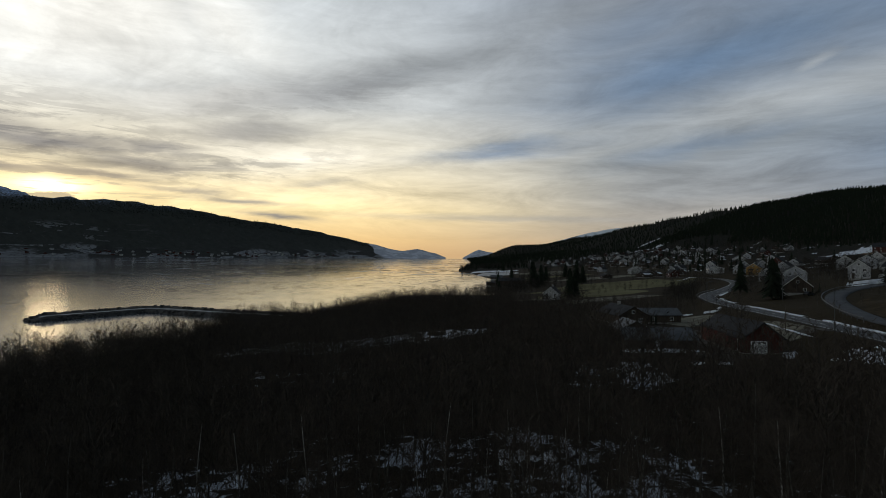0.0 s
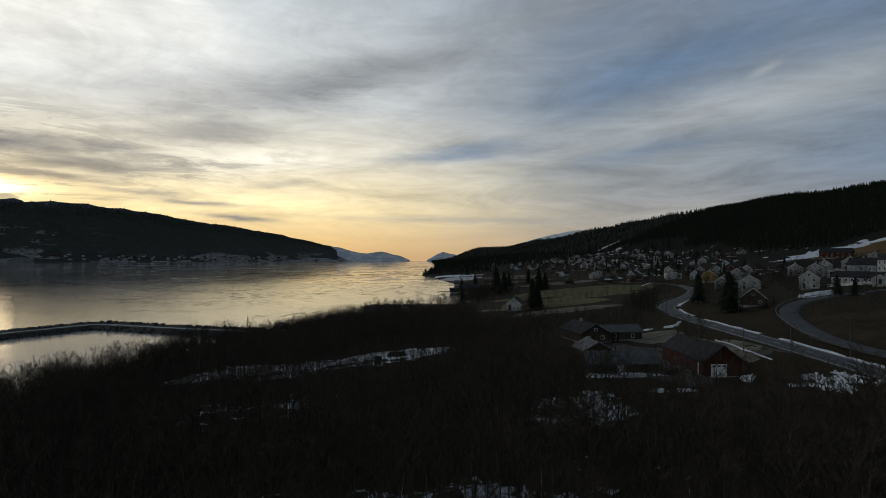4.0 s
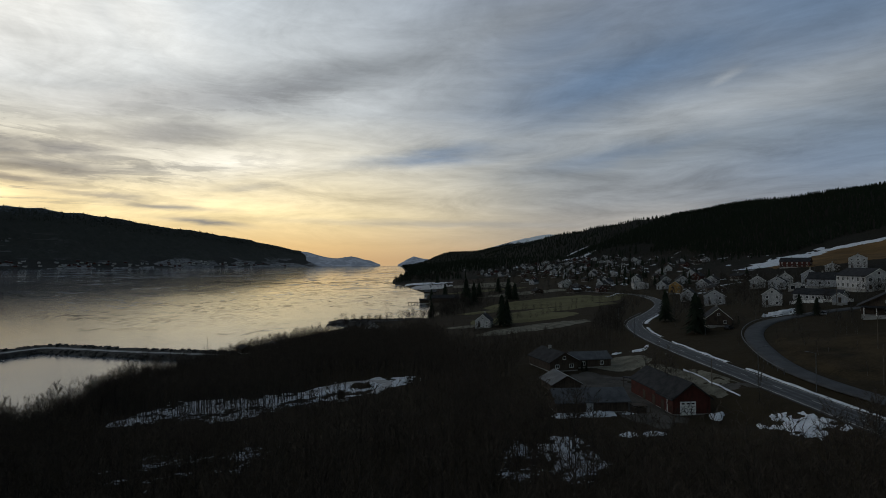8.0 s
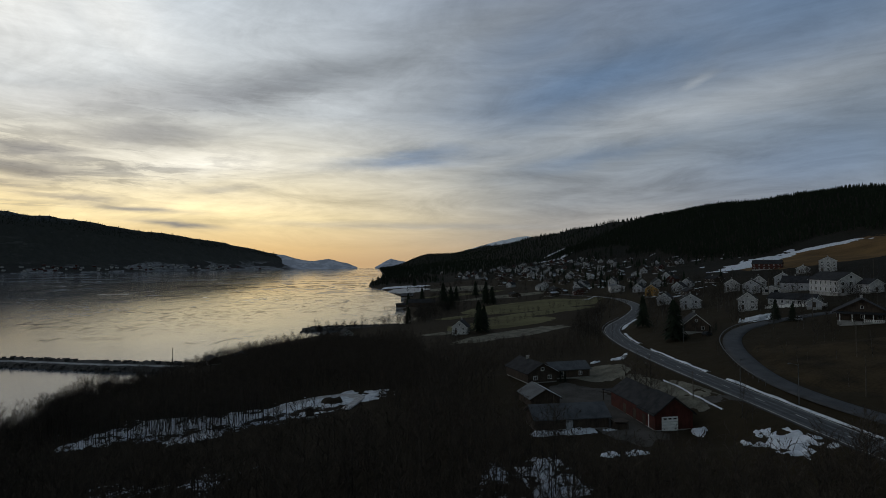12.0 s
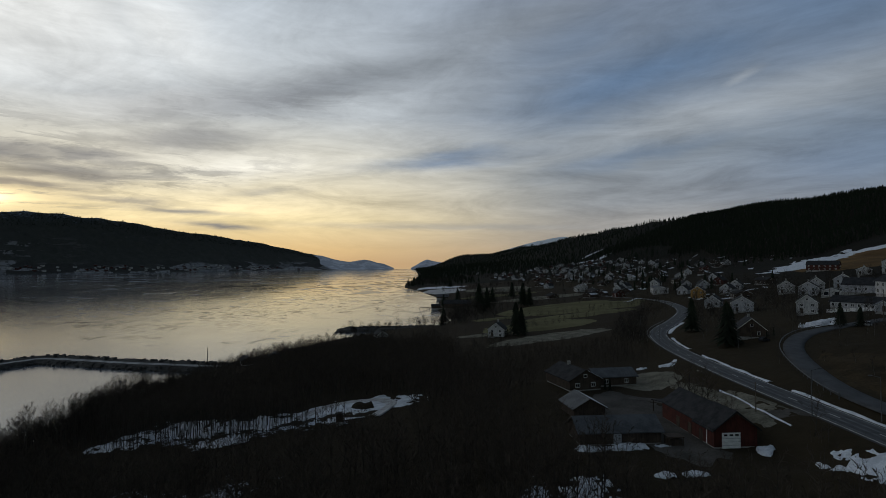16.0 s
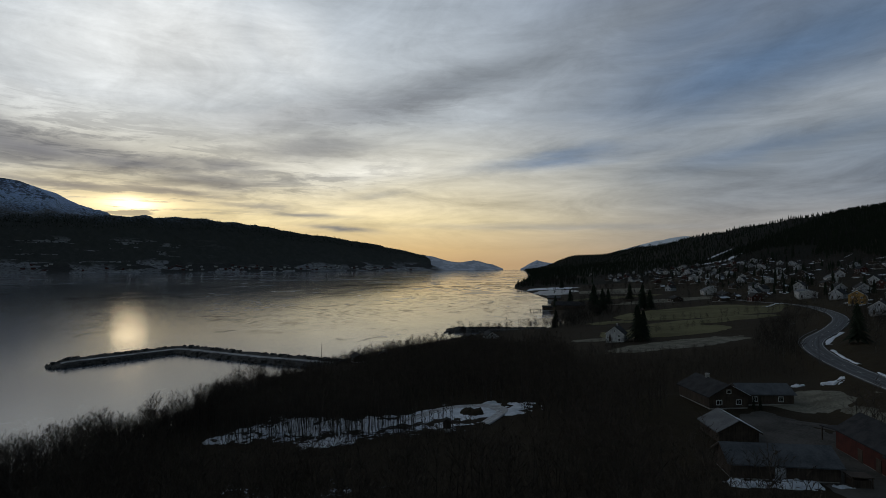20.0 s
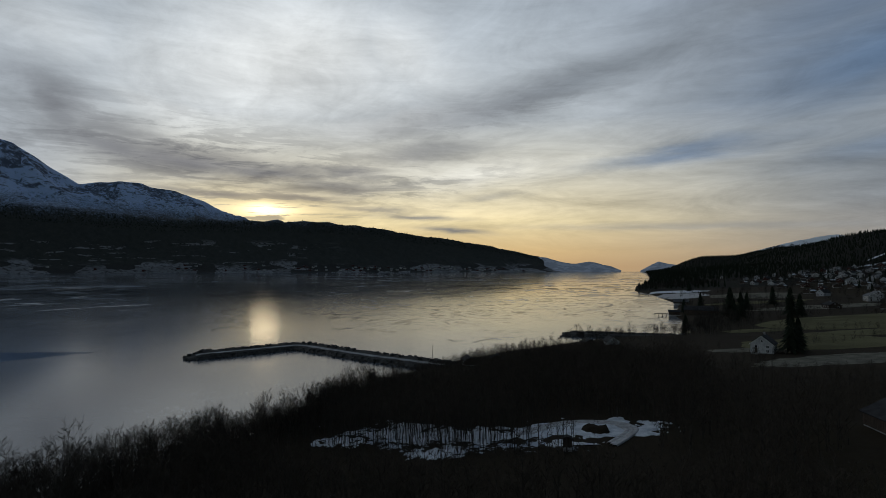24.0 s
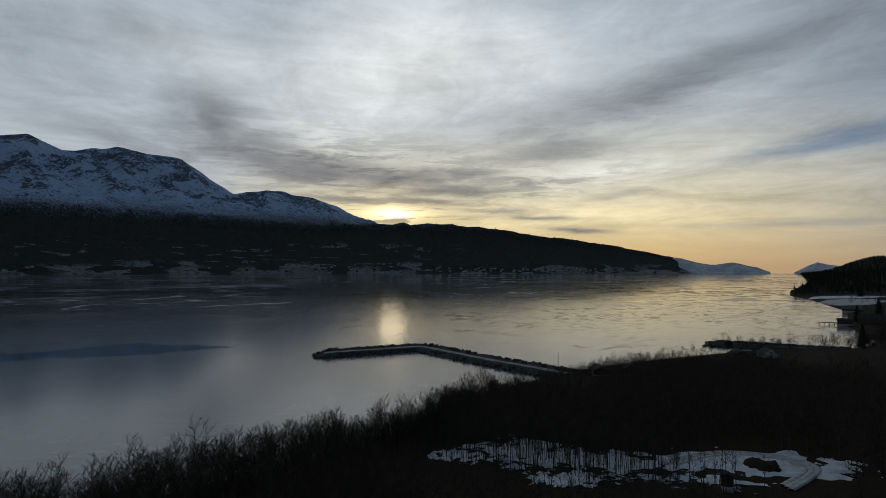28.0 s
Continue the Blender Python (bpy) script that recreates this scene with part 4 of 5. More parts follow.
    for cx, cy, rx, ry in CLEARINGS:
        ok &= ((x - cx) / rx) ** 2 + ((y - cy) / ry) ** 2 > 1
    for line, half in ROADS:
        ok &= near_line(x, y, line)[0] > half + 4.5
    return ok


def tree_parts(tree, bark, twigs):
    """Trunk and crown of a tree as two meshes."""
    v, f, m = tree
    pair = []
    for slot, mat in ((0, bark), (1, twigs)):
        t = f[m == slot]
        used, back = np.unique(t, return_inverse=True)
        pair.append(big_mesh(("trunk", "crown")[slot], v[used], back.reshape(-1, 3), [mat]))
    return pair


def single_tree(name, label, pair, x, y, turn, size, group):
    t = thing(name, label, "tree", pose(x, y, land_at(x, y), 0, 0, turn) @ Matrix.Scale(size, 4), group)
    part("trunk", pair[0], None, t)
    part("crown", pair[1], None, t, "haze of bare twigs")


def birches():
    rng = random.Random(4)
    kinds = [bare_tree(rng, 10.0, 15, 8, 5, 2.0, 0.36, 0.75) for _ in range(7)]
    lean = [bare_tree(rng, 10.0, 12, 5, 3, 4.6, 0.28, 0.85) for _ in range(9)]
    meshes = [tree_parts(k, PALE_BARK if i == 0 else BARK, TWIGS) for i, k in enumerate(kinds)]
    x, y, r = scatter(-122, 84, 12, 330, 3.0, 1)
    keep = free_ground(x, y) & (x < foot(y) + 16) & (y < 300 + 0 * x) & ~((y > 225) & (x > -20) & (x > 20 - (y - 225) * 0.5))
    keep &= 0.5 + 0.5 * wobble(x, y, 14, 6) > r.uniform(-0.15, 0.35, len(x))
    strip = ((x + 40) / 40) ** 2 + ((y - 144) / 13) ** 2 < 1
    keep &= ~strip
    front = (((x + 26) / 46) ** 2 + ((y - 121) / 17) ** 2 < 1) | (((x - 55) / 23) ** 2 + ((y - 84) / 17) ** 2 < 1)
    keep &= ~front | (r.random(len(x)) < 0.55)
    keep &= ~((x < shore(y) + 7) & (y > 60))
    x, y = x[keep], y[keep]
    # the open stand of slim trunks over the snowy glade
    gx, gy = r.uniform(-80, 2, 1250), r.uniform(130, 162, 1250)
    stand = (((gx + 40) / 42) ** 2 + ((gy - 146) / 13) ** 2 < 1) & (((gx + 12) / 15.5) ** 2 + ((gy - 152) / 14) ** 2 > 1)
    slim = [bare_tree(rng, 10.0, 7, 3, 3, 3.5, 0.5, 0.6) for _ in range(6)]
    gx, gy = gx[stand], gy[stand]
    woods("birch_stand", "open stand of slim dark trunks over the snowy glade", "trees", slim, np.c_[gx, gy, land(gx, gy), r.uniform(0.5, 0.95, len(gx))], [DARK_BARK, TWIGS], 15)
    z = land(x, y)
    s = r.uniform(0.7, 1.2, len(x)) * np.where(x < shore(y) + 12, 0.75, 1) * np.where((y > 182) & (x < shore(y) + 45), 0.48, 1)
    s *= np.where((((x + 11) / 25) ** 2 + ((y - 124) / 18) ** 2 < 1) | (((x - 55) / 23) ** 2 + ((y - 84) / 17) ** 2 < 1), 0.34, 1)
    s *= np.where((x < -32) & (((x + 45) / 35) ** 2 + ((y - 120) / 16) ** 2 < 1), 0.5, 1)
    s *= np.where((x < -48) & (y > 45) & (y < 112), 1.16, 1)
    s = np.where((y > 232) & (x > -75), np.minimum(s, 0.5), s)
    s = np.where((y > 158) & (x > 18), np.minimum(s, 0.42), s)
    near = np.argsort(y + 0.4 * np.abs(x), kind="stable")[:300]
    rest = np.ones(len(x), bool)
    rest[near] = False
    for k, i in enumerate(near):
        single_tree("birch_tree", "bare grey birch with fine dark twigs", meshes[k % 7], x[i], y[i], 47 * k, s[i], "birches of the wood")
    belt = rest & (x < shore(y) + 42) & (y > 30) & (y < 205)
    fine = [bare_tree(rng, 10.0, 15, 8, 3, 2.7, 0.34, 0.85) for _ in range(8)]
    woods("birch_belt", "finely branched bare birches above the shore", "trees", fine, np.c_[x, y, z, s][belt], [DARK_BARK, TWIGS], 16)
    woods("birch_wood", "dense leafless birch wood on the slope", "trees", lean, np.c_[x, y, z, s][rest & ~belt], [DARK_BARK, TWIGS], 5)
    # alders at the water's edge: a ragged belt with clumps and dips
    dark = [tree_parts(bare_tree(rng, 10.0, 16, 9, 4, 2.2, 0.26, 0.9), DARK_BARK, ALDER_TWIGS) for _ in range(8)]
    k = 0
    for y0, y1, step, low, high, deep in ((40, 172, 0.58, 0.55, 0.98, 14), (172, 192, 1.1, 0.4, 0.66, 9), (192, 214, 2.4, 0.24, 0.42, 10), (215, 262, 3.4, 0.2, 0.4, 10), (263, 335, 2.4, 0.3, 0.58, 10), (336, 392, 1.0, 0.5, 0.95, 12)):
        for yy in np.arange(y0, y1, step):
            yy += rng.uniform(-2, 2)
            xx = float(shore(yy)) + rng.uniform(1.5, deep)
            if math.hypot(xx + 90, yy - 205) < 4 or math.hypot(xx + 13, yy - 321) < 8:
                continue
            clump = (1.0 if yy < 115 else 0.86) + 0.24 * float(wobble(yy, 3.0, 9.0, 8)) + 0.12 * float(wobble(yy, 3.0, 3.5, 9))
            single_tree("alder_tree", "bare dark alder at the water's edge", dark[rng.randrange(8)], xx, yy, 61 * k, (low + (high - low) * rng.random() ** 1.2) * clump, "alders along the shore")
            k += 1
    for xx, yy, size in ((-87.5, 183.5, 0.92), (-84.5, 186.5, 0.98), (-93, 180.5, 0.62), (-91.5, 178.5, 0.58), (-80, 196, 0.5), (-77, 199, 0.52)):
        single_tree("alder_tree", "tall bare alder standing clear by the harbour basin", dark[k % 8], xx, yy, 61 * k, size, "alders along the shore")
        k += 1
    lone = thing("shrub", "small bare shrub on the breakwater crest", "shrub", pose(-189, 235, 2.0) @ Matrix.Scale(0.24, 4))
    part("trunk", dark[2][0], None, lone)
    part("crown", dark[2][1], None, lone, "haze of bare twigs")
    # brush between the trunks
    bx, by, r = scatter(-122, 84, 10, 300, 3.5, 2)
    keep = free_ground(bx, by) & (bx < foot(by) + 18) & ~((by > 215) & (bx > -10)) & ((((bx + 40) / 40) ** 2 + ((by - 144) / 13) ** 2 > 1) | (r.random(len(bx)) < 0.6))
    bx, by = bx[keep], by[keep]
    sy = r.uniform(40, 300, 1500)
    bx, by = np.r_[bx, shore(sy) + r.uniform(1.0, 15, 1500)], np.r_[by, sy]
    bush = [bare_tree(rng, 3.4, 4, 3, 3, 5.0, 0.1, 1.1) for _ in range(6)]
    woods("brush", "tangle of bare dark undergrowth", "shrubs", bush, np.c_[bx, by, land(bx, by), r.uniform(0.35, 0.9, len(bx))], [TWIGS, BRUSH_TWIGS], 6)
    ty = r.uniform(20, 190, 1500)
    tx = shore(ty) + 1.0 + 11 * r.random(1500) ** 1.3
    scrub = [bare_tree(rng, 3.4, 7, 6, 3, 3.4, 0.05, 0.8) for _ in range(6)]
    woods("shore_thicket", "dense dark scrub along the water's edge", "shrubs", scrub, np.c_[tx, ty, land(tx, ty), r.uniform(0.6, 1.5, 1500)], [DARK_BARK, ALDER_TWIGS], 9)


birches()


def spruces():
    rng = random.Random(9)
    small = [spruce_tree(rng, 14.0, 4, 5) for _ in range(6)]
    x, y, r = scatter(380, 1000, 150, 1500, 7.4, 3)
    s = x - foot(y)
    keep = (s > 330 + 60 * wobble(x, y, 120, 4)) & (s < 760) & ~((x < 590) & (y < 650) & (x > 300) & (y > 380) & (x - 300 > (y - 520) * 1.2))
    x, y = x[keep], y[keep]
    far_x, far_y, r2 = scatter(0, 1000, 1030, 4850, 17.5, 4)
    s = far_x - foot(far_y)
    headland = (far_x > shore(far_y) + 6) & (s < 640) & ((far_y > 1480) | ((far_x < 150) & (far_y > 1040)) | ((s > 240) & (far_y > 1350)))
    keep = headland & (wobble(far_x, far_y, 150, 4) > -0.75)
    x, y = np.r_[x, far_x[keep]], np.r_[y, far_y[keep]]
    spots = np.c_[x, y, land(x, y), np.random.default_rng(1).uniform(0.5, 0.95, len(x))]
    tiny = [spruce_tree(rng, 14.0, 3, 4) for _ in range(4)]
    woods("spruce_forest", "dark dense spruce forest on the hill", "trees", small, spots[y < 1300], [BARK, NEEDLES], 7)
    woods("far_spruce_forest", "dark wooded ridge far down the fjord", "trees", tiny, spots[y >= 1300], [BARK, NEEDLES], 8)


spruces()


# ---- breakwater, piers and boat houses ----
def rubble(name, label, line, top, half, mat_top, seed, outer=1):
    """A mound of blasted rock with a flat track and a row of boulders along its seaward edge."""
    p = smooth_line(line, 2.0)
    d = np.gradient(p, axis=0)
    n = np.c_[-d[:, 1], d[:, 0]] / np.hypot(*d.T)[:, None] * outer
    k = np.arange(len(p)) * 2.0
    fade = np.clip(np.minimum(k + 2, 1e9) / 8, 0.35, 1)[:, None]
    across = np.array([-half - 4.2, -half - 1.9, -half, -half * 0.5, half * 0.6, half + 0.9, half + 2.6, half + 5.8])
    high = np.array([-2.0, 0.45 * top, top * 0.97, top, top, top * 1.5, top * 1.1, -2.0])
    q = p[:, None] + n[:, None] * across[None, :, None]
    jag = wobble(q[..., 0], q[..., 1], 1.9, seed) * np.array([0.4, 0.7, 0.2, 0.05, 0.05, 0.4, 0.7, 0.4])
    pts = np.dstack([q + 0.35 * jag[..., None], high[None] * fade + jag])
    base = thing(name, label, "breakwater", Matrix())
    ends = [np.repeat(pts[:1].mean(1, keepdims=True) - [[[0, 0, 3]]], 8, 1), pts, np.repeat(pts[-1:].mean(1, keepdims=True) - [[[0, 0, 3]]], 8, 1)]
    part("mound", grid_mesh("mound", np.concatenate(ends), [ROCK], smooth=False), None, base)
    lane = pts[:, 2:5] + [0, 0, 0.06]
    part("track", grid_mesh("track", lane[2:-1], [mat_top]), None, base, "snow-dusted gravel track on the crest")
    rng = np.random.default_rng(seed)
    cube = np.array([(x, y, z) for x in (-1, 1) for y in (-1, 1) for z in (-1, 1)], float)
    quads = np.array([(0, 1, 3, 2), (4, 6, 7, 5), (0, 4, 5, 1), (2, 3, 7, 6), (0, 2, 6, 4), (1, 5, 7, 3)])
    vs, fs = [], []
    for i in range(len(p)):
        for a, z in ((half + 0.8, top * 1.45 * fade[i, 0]), (half + 2.0, top * 1.3 * fade[i, 0]), (half + 4.0, top * 0.4), (-half - 1.0, top * 0.6 * fade[i, 0]), (-half - 2.8, 0.2)):
            if rng.random() < 0.72:
                r = rng.uniform(0.45, 1.0)
                g = rng.uniform(0, 3.1)
                b = cube * rng.uniform(0.6, 1.1, (8, 1)) * [r, r * 0.8, r * 0.7]
                b = np.c_[b[:, 0] * np.cos(g) - b[:, 1] * np.sin(g), b[:, 0] * np.sin(g) + b[:, 1] * np.cos(g), b[:, 2]]
                c = p[i] + n[i] * (a + rng.uniform(-0.5, 0.5)) + rng.uniform(-0.8, 0.8, 2)
                fs.append(quads + 8 * len(vs))
                vs.append(b + [c[0], c[1], z])
    stones = part("rubble", big_mesh("rubble", np.concatenate(vs), np.concatenate(fs), [ROCK]), None, base, "loose blocks of dark blasted rock")
    tagged(stones, kind="stuff")
    return base


rubble("breakwater", "angled rubble breakwater with a snowy crest track", [(-194.5, 226), (-180, 249), (-170, 266), (-166, 271.5), (-158, 270.5), (-116, 254.5), (-88, 247.5), (-74, 243)], 2.0, 2.1, FROST_GRAVEL, 3)
rubble("breakwater", "short dark rock pier by the boat houses", [(-44, 373), (-25, 374), (2, 375), (26, 378)], 1.8, 2.2, ROCK, 4)


def mast(name, label, category, x, y, high, mat, r=0.12, lamp=None, z=None, group=""):
    z = land_at(x, y) if z is None else z
    t = thing(name, label, category, pose(x, y, z), group)
    part("pole", MB().tube((0, 0, -0.3), (0, 0, high), r, r * 0.65, 8), mat, t)
    if lamp is not None:
        c, s = math.cos(radians(lamp)), math.sin(radians(lamp))
        part("arm", MB().tube((0, 0, high - 0.15), (1.6 * c, 1.6 * s, high + 0.25), 0.05, 0.04, 6), mat, t)
        part("lamp_head", MB().box(-0.35, -0.14, -0.07, 0.35, 0.14, 0.07), STEEL, t, at=pose(1.9 * c, 1.9 * s, high + 0.25, 0, 0, lamp))
    else:
        part("cap", MB().tube((0, 0, high), (0, 0, high + 0.08), r * 0.7, r * 0.2, 8), mat, t)
    return t


mast("harbour_post", "short marker post at the tip of the breakwater", "post", -192.5, 229.5, 2.6, POLE_WOOD, 0.1, z=1.4)
mast("harbour_post", "dark slender harbour post at the breakwater root", "post", -85, 254, 6.5, POLE_WOOD, 0.16, z=1.8)
for x, y, h, a in [(75.6, 104.5, 8.5, 0), (84.6, 99.6, 8, 180), (107, 176, 9, 180), (88, 190, 8, 0), (106, 246, 8, 0), (82, 62, 8.5, 180)]:
    mast("street_lamp", "tall grey steel lamp post beside the road", "street lamp", x, y, h, STEEL, 0.1, a, group="lamps along the road")
for x, y, h in [(189.8, 239, 11), (155, 174.4, 10.5), (227.8, 220.7, 14), (70.5, 113, 6), (118, 120, 8), (96, 96, 8)]:
    mast("utility_pole", "weathered wooden utility pole on the slope", "utility pole", x, y, h, POLE_WOOD, 0.13, group="utility poles")


# ---- houses ----
def lattice(xs, zs, solid, y0, y1, mat=0):
    """One connected frame: cells of a grid that are solid, between two depths."""
    mb, seen = MB(), {}

    def at(i, k, y):
        if (i, k, y) not in seen:
            seen[i, k, y] = len(mb.v)
            mb.v.append((xs[i], y, zs[k]))
        return seen[i, k, y]

    def face(*c):
        mb.f.append(tuple(at(*q) for q in c))
        mb.m.append(mat)

    cols, rows = len(xs) - 1, len(zs) - 1
    full = lambda i, k: 0 <= i < cols and 0 <= k < rows and solid(i, k)
    for i in range(cols):
        for k in range(rows):
            if full(i, k):
                face((i, k, y0), (i + 1, k, y0), (i + 1, k + 1, y0), (i, k + 1, y0))
                face((i, k, y1), (i, k + 1, y1), (i + 1, k + 1, y1), (i + 1, k, y1))
                for di, dk, a, b in ((-1, 0, (i, k), (i, k + 1)), (1, 0, (i + 1, k), (i + 1, k + 1)), (0, -1, (i, k), (i + 1, k)), (0, 1, (i, k + 1), (i + 1, k + 1))):
                    if not full(i + di, k + dk):
                        face((*a, y0), (*b, y0), (*b, y1), (*a, y1))
    return mb


def window_meshes(w, h, bars):
    b = 0.09
    xs = [-w / 2, -w / 2 + b]
    for i in range(1, bars + 1):
        x = -w / 2 + w * i / (bars + 1)
        xs += [x - 0.03, x + 0.03]
    xs += [w / 2 - b, w / 2]
    frame_part = lattice(xs, [0, b, h - b, h], lambda i, k: i % 2 == 0 or k != 1, -0.05, 0.02)
    return frame_part.mesh("window", TRIM_WHITE), MB().box(-w / 2 + b, -0.015, b, w / 2 - b, 0.0, h - b).mesh("pane", GLASS)


WINDOWS = {}
HOMES = []


def clone(parts, m):
    """A copy of a thing, its Empty first in the list of its parts, at the pose m."""
    made = {}
    for o in parts:
        made[o] = o.copy()
        scene.collection.objects.link(made[o])
        if o.parent:
            made[o].parent = made[o.parent]
    made[parts[0]].matrix_basis = m


def window(parent, w, h, bars, at, far=False):
    key = (w, h, bars)
    if key not in WINDOWS:
        WINDOWS[key] = window_meshes(*key)
    frame_mesh, pane_mesh = WINDOWS[key]
    if far:
        if (*key, "far") not in WINDOWS:
            b = 0.09
            mb = lattice([-w / 2, -w / 2 + b, w / 2 - b, w / 2], [0, b, h - b, h], lambda i, k: True, -0.05, 0.02)
            middle = [q for q, c in enumerate(mb.f) if all(abs(mb.v[v][0]) < w / 2 - b * 0.5 and b * 0.5 < mb.v[v][2] < h - b * 0.5 for v in c)]
            for q in middle:
                mb.m[q] = 1
            WINDOWS[(*key, "far")] = mb.mesh("window", TRIM_WHITE, GLASS)
        part("window", WINDOWS[(*key, "far")], None, parent, at=at)
        return
    part("pane", pane_mesh, None, part("window", frame_mesh, None, parent, at=at), "dark reflecting pane")


def house(label, x, y, rz, w, l, h, rise, walls, roofs, per_side=3, per_gable=2, storeys=1, door=True, chimney=True, snowy=0.0, win=(1.1, 1.2, 1), z=None, name="house", group="", base=0.5, category="house", over=0.45, far=False, trim=None):
    """A gabled wooden house; its ridge runs along local y, the gable at local -y."""
    z = land_at(x, y) if z is None else z
    HOMES.append((x, y))
    t = thing(name, label, category, pose(x, y, z, 0, 0, rz), group)
    a, b = w / 2, l / 2
    part("foundation", MB().box(-a + 0.08, -b + 0.08, -2.5, a - 0.08, b - 0.08, base), CONCRETE, t)
    ring = [(-a, base), (a, base), (a, h), (0, h + rise), (-a, h)]
    part("wall", MB().solid([(p, -b, q) for p, q in ring], [(p, b, q) for p, q in ring]), walls, t)
    k, th = rise / a, 0.18
    edge = a + over
    prof = [(-edge, h - over * k + 0.03), (0, h + rise + 0.03), (edge, h - over * k + 0.03), (edge, h - over * k + 0.03 + th), (0, h + rise + 0.03 + th), (-edge, h - over * k + 0.03 + th)]
    r = part("roof", MB().solid([(p, -b - over, q) for p, q in prof], [(p, b + over, q) for p, q in prof]), roofs, t)
    for s in (-1, 1):
        board = [(-edge, h - over * k - 0.12), (0, h + rise - 0.12), (edge, h - over * k - 0.12), (edge, h - over * k + 0.1), (0, h + rise + 0.1), (-edge, h - over * k + 0.1)]
        y0 = s * (b + over + 0.003)
        part("bargeboard", MB().solid([(p, y0, q) for p, q in board], [(p, y0 + s * 0.04, q) for p, q in board]), trim or (BRANCHWORK if walls in (BROWN_WOOD, RED_WOOD) else TRIM_WHITE), r)
    if snowy:
        e = edge * snowy
        mb = MB()
        lo = [(edge - 0.05, h - over * k + 0.05 + th), (edge - e, h - over * k + 0.05 + th + e * k), (edge - e, h - over * k + 0.13 + th + e * k), (edge - 0.05, h - over * k + 0.16 + th)]
        mb.solid([(p, -b - over + 0.1, q) for p, q in lo], [(p, b + over - 0.1, q) for p, q in lo])
        part("snow_cover", mb, SNOW, r, "thin leftover snow on the roof")
    if chimney:
        part("chimney", MB().box(-0.35, l * 0.12, h + rise - 0.7, 0.35, l * 0.12 + 0.7, h + rise + 0.9).box(-0.42, l * 0.12 - 0.07, h + rise + 0.9, 0.42, l * 0.12 + 0.77, h + rise + 1.02), CONCRETE, t)
    ww, wh, bars = win
    step = (h - base) / storeys
    for f in range(storeys):
        sill = base + f * step + (step - wh) * 0.45
        for i in range(per_side):
            v = -b + l * (i + 0.5) / per_side
            if not far:
                window(t, ww, wh, bars, pose(a + 0.003, v, sill, 0, 0, 90))
            window(t, ww, wh, bars, pose(-a - 0.003, v, sill, 0, 0, -90), far)
        for i in range(per_gable):
            u = -a + w * (i + 0.5) / per_gable
            if not (door and f == 0 and i == 0):
                window(t, ww, wh, bars, pose(u, -b - 0.003, sill), far)
            if not far:
                window(t, ww, wh, bars, pose(u, b + 0.003, sill, 0, 0, 180))
    if rise > 2.0 and per_gable:
        window(t, ww * 0.8, wh * 0.8, 0, pose(0, -b - 0.003, h + rise * 0.22), far)
    if door:
        u = -a + w * 0.5 / max(per_gable, 1)
        d = part("door", MB().box(-0.5, -0.06, 0, 0.5, 0.02, 2.05), BROWN_WOOD, t, at=pose(u, -b - 0.003, base))
        part("handle", MB().box(0.36, -0.11, 0.98, 0.44, -0.062, 1.06), STEEL, d)
        part("step", MB().box(u - 0.8, -b - 1.2, -0.6, u + 0.8, -b - 0.09, base - 0.05), CONCRETE, t)
    return t


# the farm
def red_barn():
    t = house("long red-painted barn with a dark gabled roof", 59.8, 112.4, 0, 8, 19.4, 3.6, 2.7, RED_WOOD, ROOF_DARK, 0, 0, 1, False, False, z=11.5, name="barn", category="barn", base=0.3, over=0.35)
    d = part("garage_door", MB().box(-1.7, -0.08, 0, 1.7, 0.01, 2.75), TRIM_WHITE, t, "white folding garage door", pose(-0.85, -9.703, 0.05))
    for i in range(3):
        part("pane", MB().box(-0.32, -0.02, -0.14, 0.32, 0.0, 0.14), GLASS, d, at=pose(-1.05 + 1.05 * i, -0.083, 2.35))
    for i in range(3):
        part("rib", MB().box(-1.68, -0.03, -0.03, 1.68, 0.0, 0.03), GREY_WOOD, d, at=pose(0, -0.083, 0.55 + 0.6 * i))
    for y in (-5.5, -1.5, 3.0):
        part("side_door", MB().box(-0.04, -0.6, 0, 0.03, 0.6, 2.1), BROWN_WOOD, t, at=pose(-4.03, y, 0.2))
    part("corner_board", MB().box(-0.08, -0.08, 0.3, 0.08, 0.08, 3.5), TRIM_WHITE, t, at=pose(-4.02, -7.4, 0))
    lean = MB().solid([(-4.2, 9.9, 3.3), (4.2, 9.9, 3.3), (4.2, 9.9, 3.5), (-4.2, 9.9, 3.5)], [(-4.2, 14.5, 2.7), (4.2, 14.5, 2.7), (4.2, 14.5, 2.9), (-4.2, 14.5, 2.9)])
    part("lean_to_roof", lean, ROOF_DARK, t)
    front = [(-4.55, 3.0), (0, 6.46), (4.55, 3.0), (4.55, 3.2), (0, 6.68), (-4.55, 3.2)]
    part("front_roof", MB().solid([(p, -10.25, q + 0.06) for p, q in front], [(p, -3.2, q + 0.06) for p, q in front]), ROOF_DARK, t, "newer front stretch of the barn roof")
    for x in (-3.9, 0, 3.9):
        part("post", MB().box(x - 0.09, 14.1, -0.3, x + 0.09, 14.28, 2.72), BROWN_WOOD, t)


red_barn()


